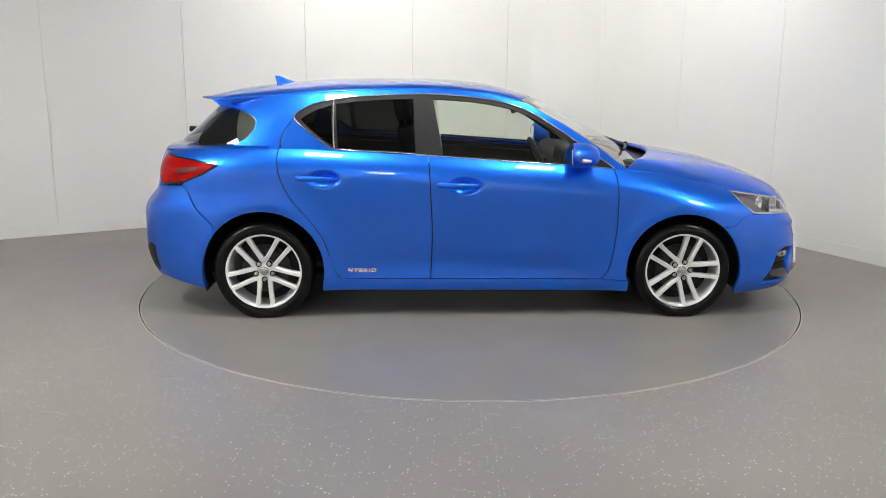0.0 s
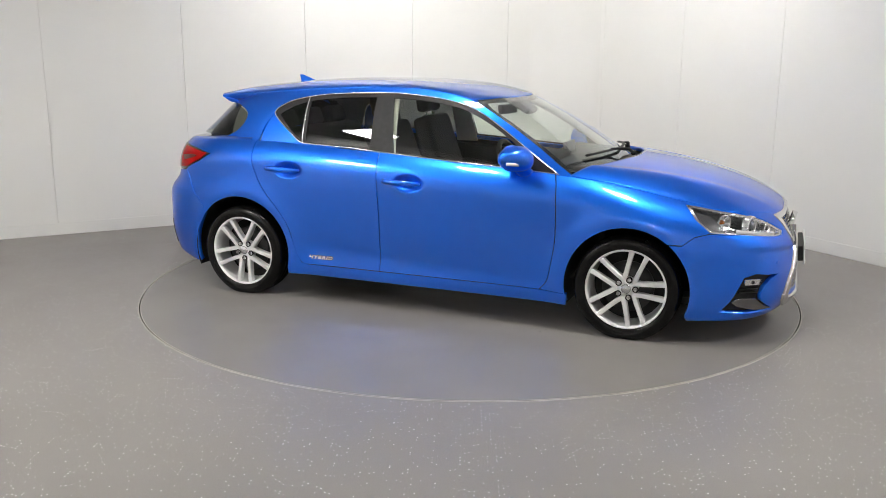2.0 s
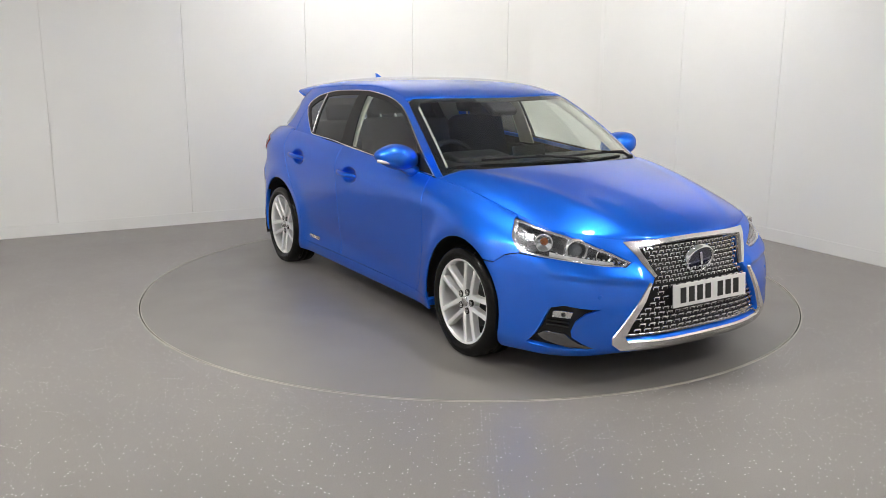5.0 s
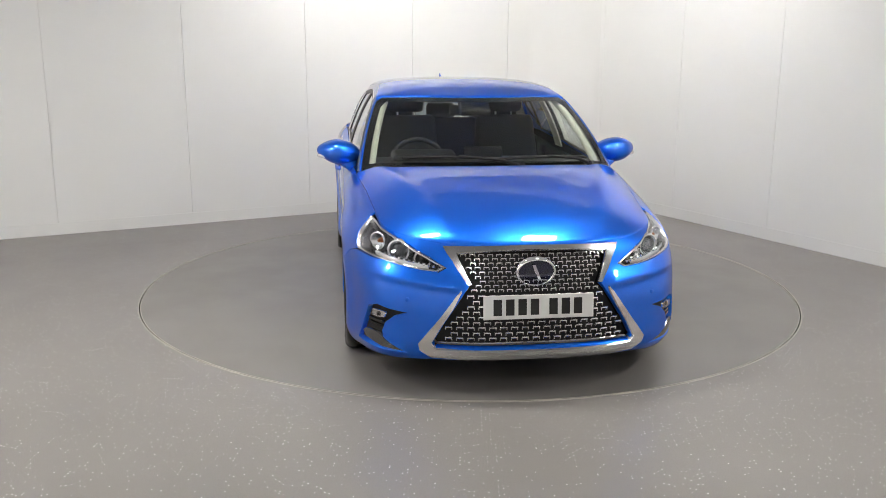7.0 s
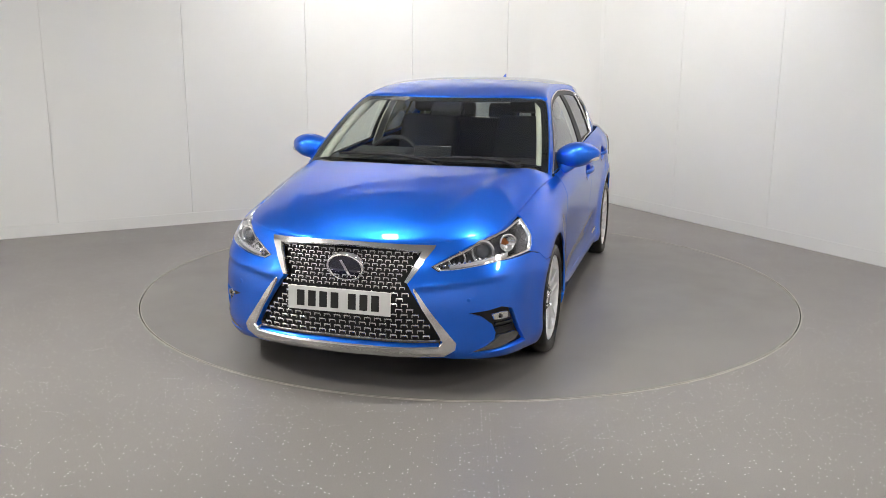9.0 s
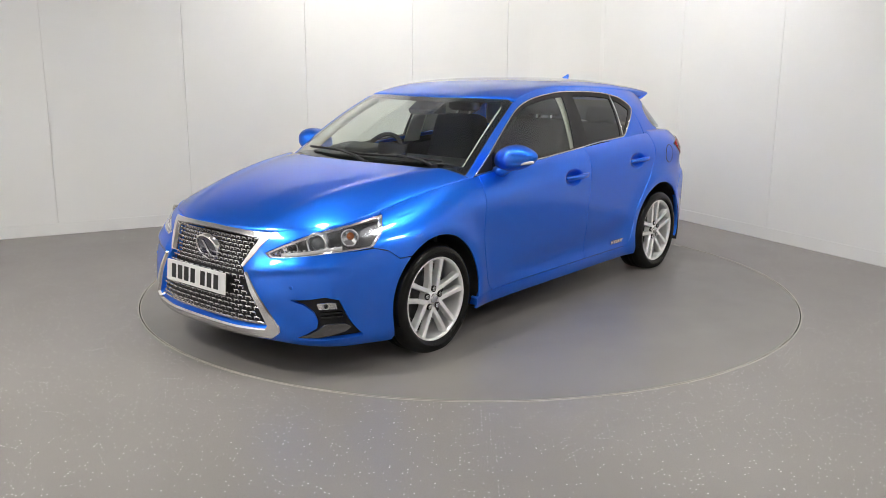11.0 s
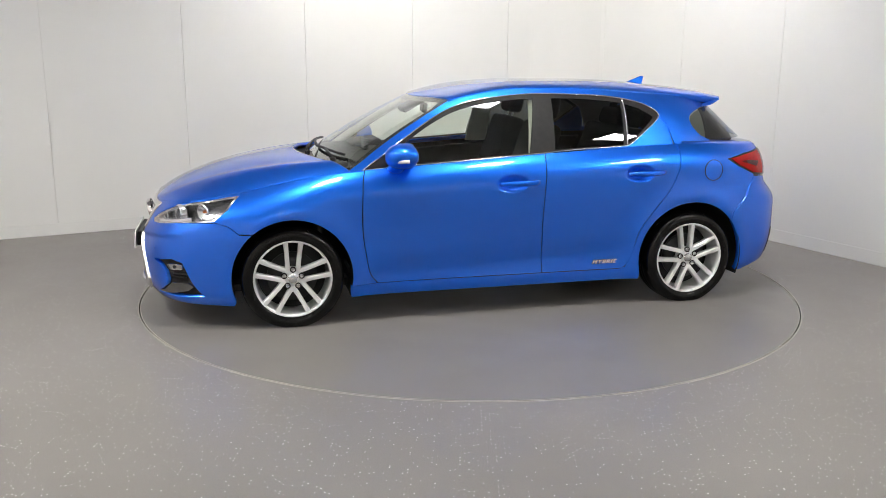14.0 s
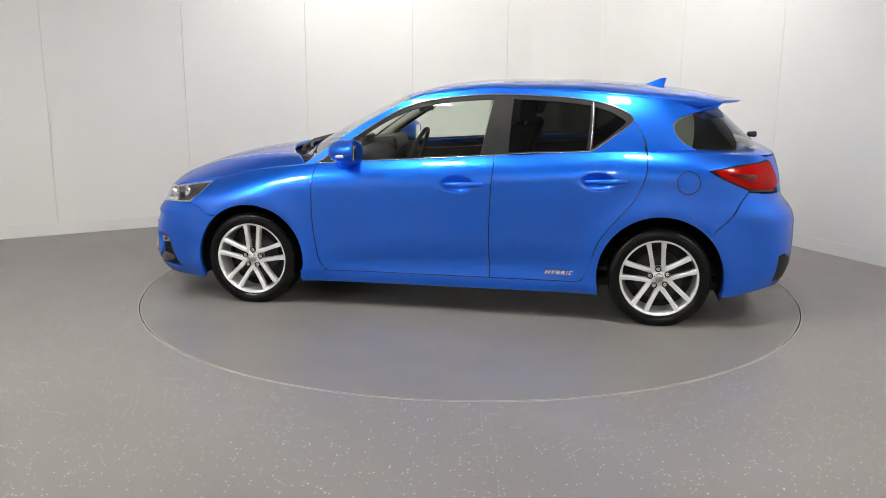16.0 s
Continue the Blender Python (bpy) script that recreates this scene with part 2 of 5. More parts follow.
def fill(outline, holes, step, fine=()):
    """Triangles that fill an outline with holes, on an even grid."""
    loops = [outline] + list(holes)
    lo, hi = outline.min(0), outline.max(0)
    gx, gy = np.meshgrid(np.arange(lo[0], hi[0], step), np.arange(lo[1], hi[1], step * 0.87))
    gx[1::2] += step / 2
    g = np.stack([gx.ravel(), gy.ravel()], 1)
    for x0, x1, y0, y1, st in fine:
        out = (g[:, 0] < x0) | (g[:, 0] > x1) | (g[:, 1] < y0) | (g[:, 1] > y1)
        fx, fy = np.meshgrid(np.arange(x0, x1, st), np.arange(y0, y1, st))
        g = np.vstack([g[out], np.stack([fx.ravel(), fy.ravel()], 1)])
    keep = inside(outline, g) & (near(outline, g) > step * 0.55)
    for h in holes:
        keep &= ~inside(h, g) & (near(h, g) > step * 0.55)
    verts, edges = [], []
    for l in loops:
        k = len(verts)
        verts += [tuple(p) for p in l]
        edges += [(k + i, k + (i + 1) % len(l)) for i in range(len(l))]
    verts += [tuple(p) for p in g[keep]]
    vo, _, fo, *_ = geometry.delaunay_2d_cdt([Vector(v) for v in verts], edges, [], 0, 1e-6)
    v = np.array([tuple(p) for p in vo])
    f = np.array([tuple(t) for t in fo if len(t) == 3])
    c = v[f].mean(1)
    ok = inside(outline, c)
    for h in holes:
        ok &= ~inside(h, c)
    f = f[ok]
    a, b, d = v[f[:, 0]], v[f[:, 1]], v[f[:, 2]]
    area = (b[:, 0] - a[:, 0]) * (d[:, 1] - a[:, 1]) - (b[:, 1] - a[:, 1]) * (d[:, 0] - a[:, 0])
    f[area < 0] = f[area < 0][:, ::-1]
    return v, f[np.abs(area) > 1e-10]


def surf_normal(surf, uv, flip=-1.0):
    e = 2e-3
    du = surf(uv[:, 0] + e, uv[:, 1]) - surf(uv[:, 0] - e, uv[:, 1])
    dv = surf(uv[:, 0], uv[:, 1] + e) - surf(uv[:, 0], uv[:, 1] - e)
    n = np.cross(du, dv) * flip
    return n / (np.linalg.norm(n, axis=1, keepdims=True) + 1e-12)


def panel(name, outline, surf, material, parent, label="", holes=(), step=0.035, edge=0.016, thick=0.010, lift=0.0, side=1, flip=-1.0, both=False, fine=()):
    """A sheet of the surface surf(u, v) trimmed to an outline, with a turned-in rim. side -1 mirrors it; both joins it to its mirror image at y = 0."""
    outline = resample(outline, edge)
    holes = [resample(h, edge) for h in holes]
    uv, f = fill(outline, holes, step, fine)
    p = surf(uv[:, 0], uv[:, 1])
    n = surf_normal(surf, uv, flip)
    p = p + n * lift
    if flip < 0:
        f = f[:, ::-1]
    cnt = {}
    for t in f:
        for a, b in ((t[0], t[1]), (t[1], t[2]), (t[2], t[0])):
            cnt[(a, b)] = 1
    rim = [(a, b) for a, b in cnt if (b, a) not in cnt]
    if both:
        rim = [(a, b) for a, b in rim if abs(p[a][1]) > 1e-3 or abs(p[b][1]) > 1e-3]
    P, N, F = list(p), list(n), [tuple(int(i) for i in t) for t in f]
    made = {}
    for a, b in rim:
        for i, j, s in ((a, b, 1), (b, a, -1)):
            if i not in made:
                d = (p[j] - p[i]) * s
                out = np.cross(d, n[i])
                out = out / (np.linalg.norm(out) + 1e-12)
                nn = out * 0.8 + n[i] * 0.6
                made[i] = len(P)
                P.extend([p[i], p[i] - n[i] * thick])
                N.extend([nn, out])
        F.append((made[a], made[a] + 1, made[b] + 1, made[b]))
    P, N = np.array(P), np.array(N)
    if both:
        k = len(P)
        Q, O = P * [1, -1, 1], N * [1, -1, 1]
        F = F + [tuple(i + k for i in t[::-1]) for t in F]
        P, N = np.vstack([P, Q]), np.vstack([N, O])
    elif side < 0:
        P, N, F = P * [1, -1, 1], N * [1, -1, 1], [t[::-1] for t in F]
    return link_mesh(name, P, F, material, parent, label, True, N)


def grid_sheet(name, rows, material, parent, label="", wrap=False):
    """A sheet through rows of points of equal length."""
    n = len(rows[0])
    vs = [q for r in rows for q in r]
    fs = [(i * n + k, i * n + (k + 1) % n, (i + 1) * n + (k + 1) % n, (i + 1) * n + k)
          for i in range(len(rows) - 1) for k in range(n if wrap else n - 1)]
    return link_mesh(name, vs, fs, material, parent, label)


def strip_on(name, line, surf, width, material, parent, label="", lift=0.004, side=1, closed=False, height=0.006):
    """A rounded moulding along a line of (u, v) on a surface."""
    uv = resample(line, 0.02, closed)
    p, n = surf(uv[:, 0], uv[:, 1]), surf_normal(surf, uv)
    t = np.gradient(p, axis=0) if not closed else np.roll(p, -1, 0) - np.roll(p, 1, 0)
    t = t / (np.linalg.norm(t, axis=1, keepdims=True) + 1e-12)
    s = np.cross(t, n)
    rows = []
    for w, h in ((-0.5, -0.006), (-0.5, 0.4), (-0.3, 0.9), (0.0, 1.0), (0.3, 0.9), (0.5, 0.4), (0.5, -0.006)):
        rows.append(p + s * (w * width) + n * (lift + (h * height if h > 0 else h)))
    if side < 0:
        rows = [r * [1, -1, 1] for r in rows][::-1]
    rows = [list(r) + ([r[0]] if closed else []) for r in rows]
    return grid_sheet(name, rows, material, parent, label)

# ---------------------------------------------------------------- the room
def slab(name, w, h, thick, material, m, label="", category="", kind="structure", bev=0.002):
    ob = part(name, box_bm(w, thick, h, (0, 0, 0), bev), material, None, label, m)
    return tagged(ob, "", category, "", kind)


TABLE_R = 2.247


def make_room():
    # floor: one sheet with a round opening for the turntable
    seg = 180
    big = [ROOM @ Vector(p) for p in ((0.3, 0.3, 0), (-WALL_W - 0.3, 0.3, 0), (-WALL_W - 0.3, -WALL_D - 0.3, 0), (0.3, -WALL_D - 0.3, 0))]
    bm = bmesh.new()
    rings = []
    for r, z in ((TABLE_R + 0.019, -0.05), (TABLE_R + 0.019, -0.002), (TABLE_R + 0.020, 0.0), (2.45, 0.0), (2.7, 0.0)):
        rings.append([bm.verts.new((r * math.cos(2 * math.pi * i / seg), r * math.sin(2 * math.pi * i / seg), z)) for i in range(seg)])
    for a, b in zip(rings[:-1], rings[1:]):
        for i in range(seg):
            bm.faces.new((a[i], b[i], b[(i + 1) % seg], a[(i + 1) % seg]))
    outer = rings[-1]
    def edge(w):
        d = Vector((math.cos(w), math.sin(w)))
        for k in range(4):
            p, q = big[k].xy, big[(k + 1) % 4].xy
            e = q - p
            det = d.x * -e.y + d.y * e.x
            if abs(det) > 1e-9:
                u, v = (p.x * -e.y + p.y * e.x) / det, (d.x * p.y - d.y * p.x) / det
                if u > 0 and -1e-9 <= v <= 1 + 1e-9:
                    return k, Vector((d.x * u, d.y * u, 0))
    hits = [edge(2 * math.pi * i / seg) for i in range(seg)]
    rim = [bm.verts.new(h[1]) for h in hits]
    for i in range(seg):
        j = (i + 1) % seg
        bm.faces.new((outer[i], rim[i], rim[j], outer[j]))
        if hits[i][0] != hits[j][0]:
            k = {frozenset((0, 1)): 1, frozenset((1, 2)): 2, frozenset((2, 3)): 3, frozenset((0, 3)): 0}[frozenset((hits[i][0], hits[j][0]))]
            bm.faces.new((rim[i], bm.verts.new(big[k]), rim[j]))
    bmesh.ops.recalc_face_normals(bm, faces=bm.faces)
    if sum(f.normal.z for f in bm.faces) < 0:
        bmesh.ops.reverse_faces(bm, faces=bm.faces)
    floor = tagged(part("floor", bm, M_FLOOR, None, "grey speckled safety vinyl floor, slightly scuffed"), "", "floor", "", "structure")
    # walls with butt-jointed white panels, and a rounded inner corner
    R = 0.55
    th = 0.12
    def wall(name, seams, lo, hi, along):
        cuts = [lo] + [s for s in seams if lo < s < hi] + [hi]
        mid, length = (lo + hi) / 2, hi - lo
        turn = pose(0, 0, 0, 0, 0, 0 if along == "x" else 90)
        at = pose(mid, th / 2 + 0.012, WALL_H / 2) if along == "x" else pose(th / 2 + 0.012, mid, WALL_H / 2)
        base = slab(name, length, WALL_H, th, M_SEAM, ROOM @ (EAST if along == "y" else Matrix()) @ at @ turn, "white panelled studio wall with fine vertical joints", "wall")
        for a, b in zip(cuts[:-1], cuts[1:]):
            bm = box_bm(b - a - 0.0026, 0.012, WALL_H - 0.11, ((a + b) / 2 - mid if along == "x" else (a + b) / 2 - mid, 0.0, 0), 0.0015, 1)
            y = -th / 2 - 0.006 if along == "x" else th / 2 + 0.006
            ob = part("panel", bm, M_WALL, base, "", pose(0, y, 0.055))
        # vinyl skirting that coves up the wall
        y = -th / 2 - 0.008 if along == "x" else th / 2 + 0.008
        part("skirting", box_bm(length, 0.016, 0.11, (0, 0, 0), 0.003), M_SKIRT, base, "pale vinyl skirting", pose(0, y, -WALL_H / 2 + 0.055))
        return base
    EAST = pose(0, -R, 0, 0, 0, -0.5) @ pose(0, R, 0)      # that wall stands slightly off square
    wall("wall_north", SEAMS_N, -WALL_W, -R, "x")
    wall("wall_east", SEAMS_E, -WALL_D, -R, "y")
    # the rounded corner piece
    for name, z0, z1, off, material in (("wall_corner", 0.11, WALL_H, 0.0, M_WALL), ("skirting_corner", 0.0, 0.11, 0.004, M_SKIRT)):
        vs, fs = [], []
        n = 24
        for r, flip in ((R - off, 1), (R + 0.1, -1)):
            k0 = len(vs)
            for i in range(n + 1):
                a = math.pi / 2 * i / n
                vs += [(-R + r * math.sin(a), -R + r * math.cos(a), z) for z in (z0, z1)]
            for i in range(n):
                a = k0 + 2 * i
                fs.append((a, a + 2, a + 3, a + 1)[::flip])
        ob = link_mesh(name, vs, fs, material, None, "white curved wall panel in the room corner" if off == 0 else "pale vinyl skirting along the curved corner", True, None, ROOM)
        tagged(ob, "", "wall", "", "structure")
    slab("wall_south", WALL_W + 0.2, WALL_H, 0.12, M_WALL, ROOM @ pose(-WALL_W / 2, -WALL_D - 0.06, WALL_H / 2), "plain white studio wall behind the camera", "wall")
    slab("wall_west", WALL_D + 0.2, WALL_H, 0.12, M_WALL, ROOM @ pose(-WALL_W - 0.06, -WALL_D / 2, WALL_H / 2, 0, 0, 90), "plain white studio wall", "wall")
    ceil = part("ceiling", box_bm(WALL_W + 0.3, WALL_D + 0.3, 0.12), M_CEIL, None, "mid-grey painted studio ceiling", ROOM @ pose(-WALL_W / 2, -WALL_D / 2, WALL_H + 0.06))
    tagged(ceil, "", "ceiling", "", "structure")


SEAMS_N = [-9.25, -8.05, -6.85, -5.65, -4.45, -3.25, -2.06, -0.87]
SEAMS_E = [-10.4, -9.2, -8.0, -6.75, -5.52, -4.3, -3.08, -1.86, -0.62]


def make_lights():
    """Square panel lights: a pair over the car, a pair towards the front of the room, an added fill behind the camera,
    and small unseen ones added to brighten the corner walls.
    """
    def fixture(size, name, label, group):
        f = tagged(new(name), label, "ceiling light", group)
        bm = box_bm(size + 0.05, size + 0.05, 0.012, (0, 0, 0.010), 0.003)
        for d in (-1, 1):
            box_bm(size + 0.05, 0.022, 0.03, (0, d * (size / 2 + 0.013), 0), 0.003, 1, bm)
            box_bm(0.022, size, 0.03, (d * (size / 2 + 0.013), 0, 0), 0.003, 1, bm)
        part("frame", bm, M_SATIN, f)
        part("diffuser", box_bm(size - 0.004, size - 0.004, 0.008, (0, 0, -0.004), 0.001), M_LIGHT, f, "glowing white diffuser")
        return f
    for x, y, size in LIGHTS:
        fixture(size, "ceiling_light", "square flush ceiling panel light, switched on; the one at y -6.6 is added fill", "studio light panels").matrix_basis = pose(x, y, WALL_H - 0.017)
    first = None
    # unseen panels added for the corner glow, tilted so the car stays unlit
    for x, y, turn in WASHERS:
        m = pose(x, y, WALL_H - 0.20) @ pose(0, 0, 0, 0, 0, turn) @ pose(0, 0, 0, 58)
        if first is None:
            first = fixture(WASHER_S, "added_wall_wash", "small unseen square panel, added and tilted to brighten the wall", "wall washers")
            part("bracket", cyl_bm(0.012, 0.14, (0, 0.045, 0.078), "z", 12), M_SATIN, first, "steel bracket of the added wall panel").matrix_basis = pose(0, 0, 0.0, -58)
            first.matrix_basis = m
        else:
            copy_thing(first, m)


WASHER_S = 0.262
# the last panel is added fill to brighten the lower doors and tyres
LIGHTS = [(-3.4, -2.7, 0.51), (3.6, -3.0, 0.47), (-1.0, -1.6, 0.34), (1.0, -1.6, 0.34), (-0.3, -6.6, 0.37)]
WASHERS = [(-1.0, 1.5, 16.0), (0.35, 1.4, -8.0), (1.5, 1.0, -28.0)]



def make_turntable():
    t = tagged(new("turntable"), "round grey turntable set flush into the vinyl floor", "turntable")
    bm = cyl_bm(TABLE_R, 0.04, (0, 0, -0.0205), "z", 180)
    part("disc", bm, M_TABLE, t, "smooth grey vinyl deck", sharp=30)
    vs, fs = lathe([(TABLE_R, -0.03), (TABLE_R, 0.0015), (TABLE_R + 0.004, 0.0015), (TABLE_R + 0.004, -0.008)], 180, "z")
    link_mesh("rim", vs, [f[::-1] for f in fs], M_EDGE, t, "pale steel edge strip", False)
    # pale lip whose colour stands in for light caught on the floor's edge
    vs, fs = lathe([(TABLE_R + 0.0125, -0.008), (TABLE_R + 0.0125, 0.001), (TABLE_R + 0.0188, 0.001), (TABLE_R + 0.0188, -0.03)], 180, "z")
    trim = link_mesh("floor_lit_edge", vs, [f[::-1] for f in fs], M_EDGE, None, "edge of the round floor opening, coloured pale as if catching light", False)
    tagged(trim, "", "trim", "", "structure")
    # a pit under the slot, dark
    vs, fs = lathe([(TABLE_R + 0.0165, -0.007), (TABLE_R + 0.0165, -0.045), (TABLE_R + 0.002, -0.046), (TABLE_R + 0.002, -0.009)], 180, "z")
    pit = link_mesh("turntable_pit", vs, fs, M_GAP, None, "dark slot round the turntable")
    tagged(pit, "", "slot", "", "structure")
    return t


# ---------------------------------------------------------------- the car's surfaces (x ahead, y to its left, z up; wheelbase 2.6 m)
XM, XR = 0.9, -1.0                      # where the nose and the tail begin to close
LN, LT = 2.0, 1.75                      # stretch of the running coordinate round nose and tail
S_NOSE, S_TAIL = XM + LN, XR - LT
nose_x = curve1d([(0.10, 2.03), (0.17, 2.12), (0.24, 2.16), (0.35, 2.165), (0.50, 2.145), (0.60, 2.100), (0.70, 2.06), (0.80, 1.98), (0.90, 1.78), (1.0, 1.45), (1.1, 1.3)])
nose_n = curve1d([(0.1, 4.3), (0.45, 4.3), (0.62, 4.3), (0.8, 4.8), (1.0, 4.0)])
nose_tip = curve1d([(0.10, 0.03), (0.24, 0.047), (0.50, 0.055), (0.60, 0.06), (0.70, 0.055), (0.80, 0.03), (0.9, 0.0)])
tail_x = curve1d([(0.10, -1.96), (0.2, -2.06), (0.32, -2.12), (0.6, -2.14), (0.68, -2.12), (0.76, -2.06), (0.9, -2.03), (1.02, -1.995), (1.1, -1.96)])
tail_n = curve1d([(0.1, 4.2), (0.66, 4.2), (0.78, 3.9), (0.95, 3.9), (1.1, 3.2)])
half_w = curve1d([(0.10, 0.81), (0.17, 0.848), (0.235, 0.862), (0.30, 0.861), (0.42, 0.859), (0.58, 0.864), (0.72, 0.872), (0.82, 0.874), (1.1, 0.874)])
shoulder = curve1d([(-2.2, 1.012), (-1.9, 1.02), (-1.5, 1.04), (-1.1, 1.043), (-0.85, 1.03), (-0.28, 1.0), (0.2, 0.965), (0.55, 0.943), (0.86, 0.922), (1.2, 0.882), (1.6, 0.800), (1.9, 0.742), (2.2, 0.708)])
roll_in = curve1d([(-2.2, 0.09), (-1.2, 0.082), (0.6, 0.075), (0.95, 0.085), (1.3, 0.125), (1.6, 0.14), (1.8, 0.13), (2.2, 0.13)])
HUBS = ((1.3, 0.308, 0.358), (-1.3, 0.308, 0.374))


def body(s, z):
    """The side of the car: s runs from the tail's middle along the flank to the nose's middle."""
    s, z = np.asarray(s, float), np.asarray(z, float)
    pn = np.clip((S_NOSE - s) / LN, 0, 1) * (math.pi / 2)
    pt = np.clip((s - S_TAIL) / LT, 0, 1) * (math.pi / 2)
    n = nose_n(z)
    rn = (np.abs(np.cos(pn)) ** n + np.sin(pn) ** n) ** (-1 / n)
    m = tail_n(z)
    rt = (np.abs(np.cos(pt)) ** m + np.sin(pt) ** m) ** (-1 / m)
    x = np.where(s > XM, XM + (nose_x(z) - XM) * rn * np.cos(pn) + nose_tip(z) * np.exp(-(rn * np.sin(pn) / 0.5) ** 4), np.where(s < XR, XR + (tail_x(z) - XR) * rt * np.cos(pt), s))
    k = np.where(s > XM, rn * np.sin(pn), np.where(s < XR, rt * np.sin(pt), 1.0))
    zs = shoulder(x)
    up = np.clip((z - (zs - 0.17)) / 0.17, 0, 1.3)
    h = half_w(z) - roll_in(x) * up ** 2.2
    for hx, hz, r in HUBS:
        d = np.hypot(x - hx, z - hz)
        h = h + 0.021 * np.exp(-((d - r - 0.01) / 0.085) ** 2) * (1 - np.clip(up, 0, 1))
    h = h + 0.020 * np.clip((x - 0.95) / 0.5, 0, 1) ** 2 * np.clip((0.75 - z) / 0.2, 0, 1)
    # crease along the lower doors
    dz = z - 0.315 + 0.045 * x
    h = h - 0.021 * np.exp(-(dz / np.where(dz > 0, 0.095, 0.130)) ** 2) * np.exp(-((x + 0.03) / 0.80) ** 6)
    for hx, hz in HANDLES:
        d = np.hypot((x - hx - 0.045) / 0.092, (z - hz) / 0.048)
        h = h - 0.030 * np.exp(-d ** 7) * (1 - 0.35 * np.clip(d, 0, 1))
    # ledge across the front bumper, from below the headlight down to the grille
    y = h * k
    dz = z - 0.535 - 0.10 * (y - 0.36)
    x = x + 0.017 * np.exp(-(dz / np.where(dz > 0, 0.050, 0.019)) ** 2) * np.clip((x - 1.66) / 0.2, 0, 1) * np.clip((y - 0.33) / 0.06, 0, 1) * np.clip((0.82 - y) / 0.12, 0, 1)
    return np.stack([x, y, z], -1)


HANDLES = ((-0.105, 0.828), (-0.96, 0.868))       # middles of the door handles


def solve(f, want, lo, hi, up):
    """Where f, which rises (up) or falls between lo and hi, meets want."""
    want = np.asarray(want, float)
    lo, hi = np.full(want.shape, lo), np.full(want.shape, hi)
    for _ in range(26):
        m = (lo + hi) / 2
        low = (f(m) < want) == up
        lo, hi = np.where(low, m, lo), np.where(low, hi, m)
    return (lo + hi) / 2


def s_at_x(x, z):
    return solve(lambda s: body(s, z)[..., 0], x, S_TAIL, S_NOSE, True)


def s_at_y(y, z, tail=False):
    return solve(lambda s: body(s, z)[..., 1], y, *((S_TAIL, XR, True) if tail else (XM, S_NOSE, False)))


def side_line(pts):
    """(x, z) seen from the side, to the body's own coordinates."""
    x, z = np.array(pts, float).T
    return np.stack([s_at_x(x, z), z], 1)


def front_line(pts, tail=False):
    """(y, z) seen from the front, to the body's own coordinates."""
    y, z = np.array(pts, float).T
    return np.stack([s_at_y(y, z, tail), z], 1)


# greenhouse
glass_w = curve1d([(0.88, 0.822), (0.93, 0.808), (1.0, 0.787), (1.06, 0.767), (1.15, 0.731), (1.25, 0.684), (1.33, 0.636), (1.40, 0.583), (1.45, 0.54)])
glass_tail = curve1d([(0.9, -1.99), (1.03, -1.93), (1.15, -1.80), (1.28, -1.66), (1.40, -1.52), (1.45, -1.46)])
XG = -0.55


def cabin(x, z):
    """The side of the greenhouse, from the windscreen pillar to the tail's middle; behind XG the first number runs round the corner."""
    x, z = np.asarray(x, float), np.asarray(z, float)
    L = 1.9
    pt = np.clip((x - (XG - L)) / L, 0, 1) * (math.pi / 2)
    rt = (np.abs(np.cos(pt)) ** 4.0 + np.sin(pt) ** 4.0) ** (-1 / 4.0)
    w = glass_w(z) - 0.032 * np.clip((x + 0.25) / 1.05, 0, 2) ** 2
    xx = np.where(x < XG, XG + (glass_tail(z) - XG) * rt * np.cos(pt), x)
    return np.stack([xx, np.where(x < XG, w * rt * np.sin(pt), w), z], -1)


def c_at_x(x, z):
    return solve(lambda m: cabin(m, z)[..., 0], x, XG - 1.9, 1.6, True)


def cabin_line(pts):
    x, z = np.array(pts, float).T
    return np.stack([c_at_x(x, z), z], 1)


rail_z = curve1d([(-1.95, 1.31), (-1.75, 1.315), (-1.45, 1.335), (-1.2, 1.352), (-0.85, 1.376), (-0.33, 1.395), (-0.1, 1.388), (0.1, 1.364), (0.28, 1.322), (0.42, 1.258)])
roof_z = curve1d([(-1.95, 1.312), (-1.74, 1.338), (-1.5, 1.388), (-1.25, 1.416), (-0.88, 1.444), (-0.5, 1.449), (-0.12, 1.438), (0.14, 1.407), (0.30, 1.367), (0.45, 1.318)])
screen_x = curve1d([(0.90, 1.20), (0.98, 1.07), (1.02, 1.012), (1.10, 0.882), (1.216, 0.668), (1.30, 0.492), (1.36, 0.362), (1.42, 0.22)])
screen_bow = curve1d([(0.9, 0.15), (1.4, 0.15)])


def screen(y, z):
    """The windscreen over (y, z)."""
    y, z = np.asarray(y, float), np.asarray(z, float)
    return np.stack([screen_x(z) - screen_bow(z) * (np.abs(y) / 0.65) ** 2.3, y, z], -1)


hood_z = curve1d([(0.85, 1.034), (1.0, 1.014), (1.2, 0.990), (1.5, 0.947), (1.7, 0.905), (1.9, 0.843), (2.03, 0.786), (2.09, 0.751), (2.13, 0.722)])


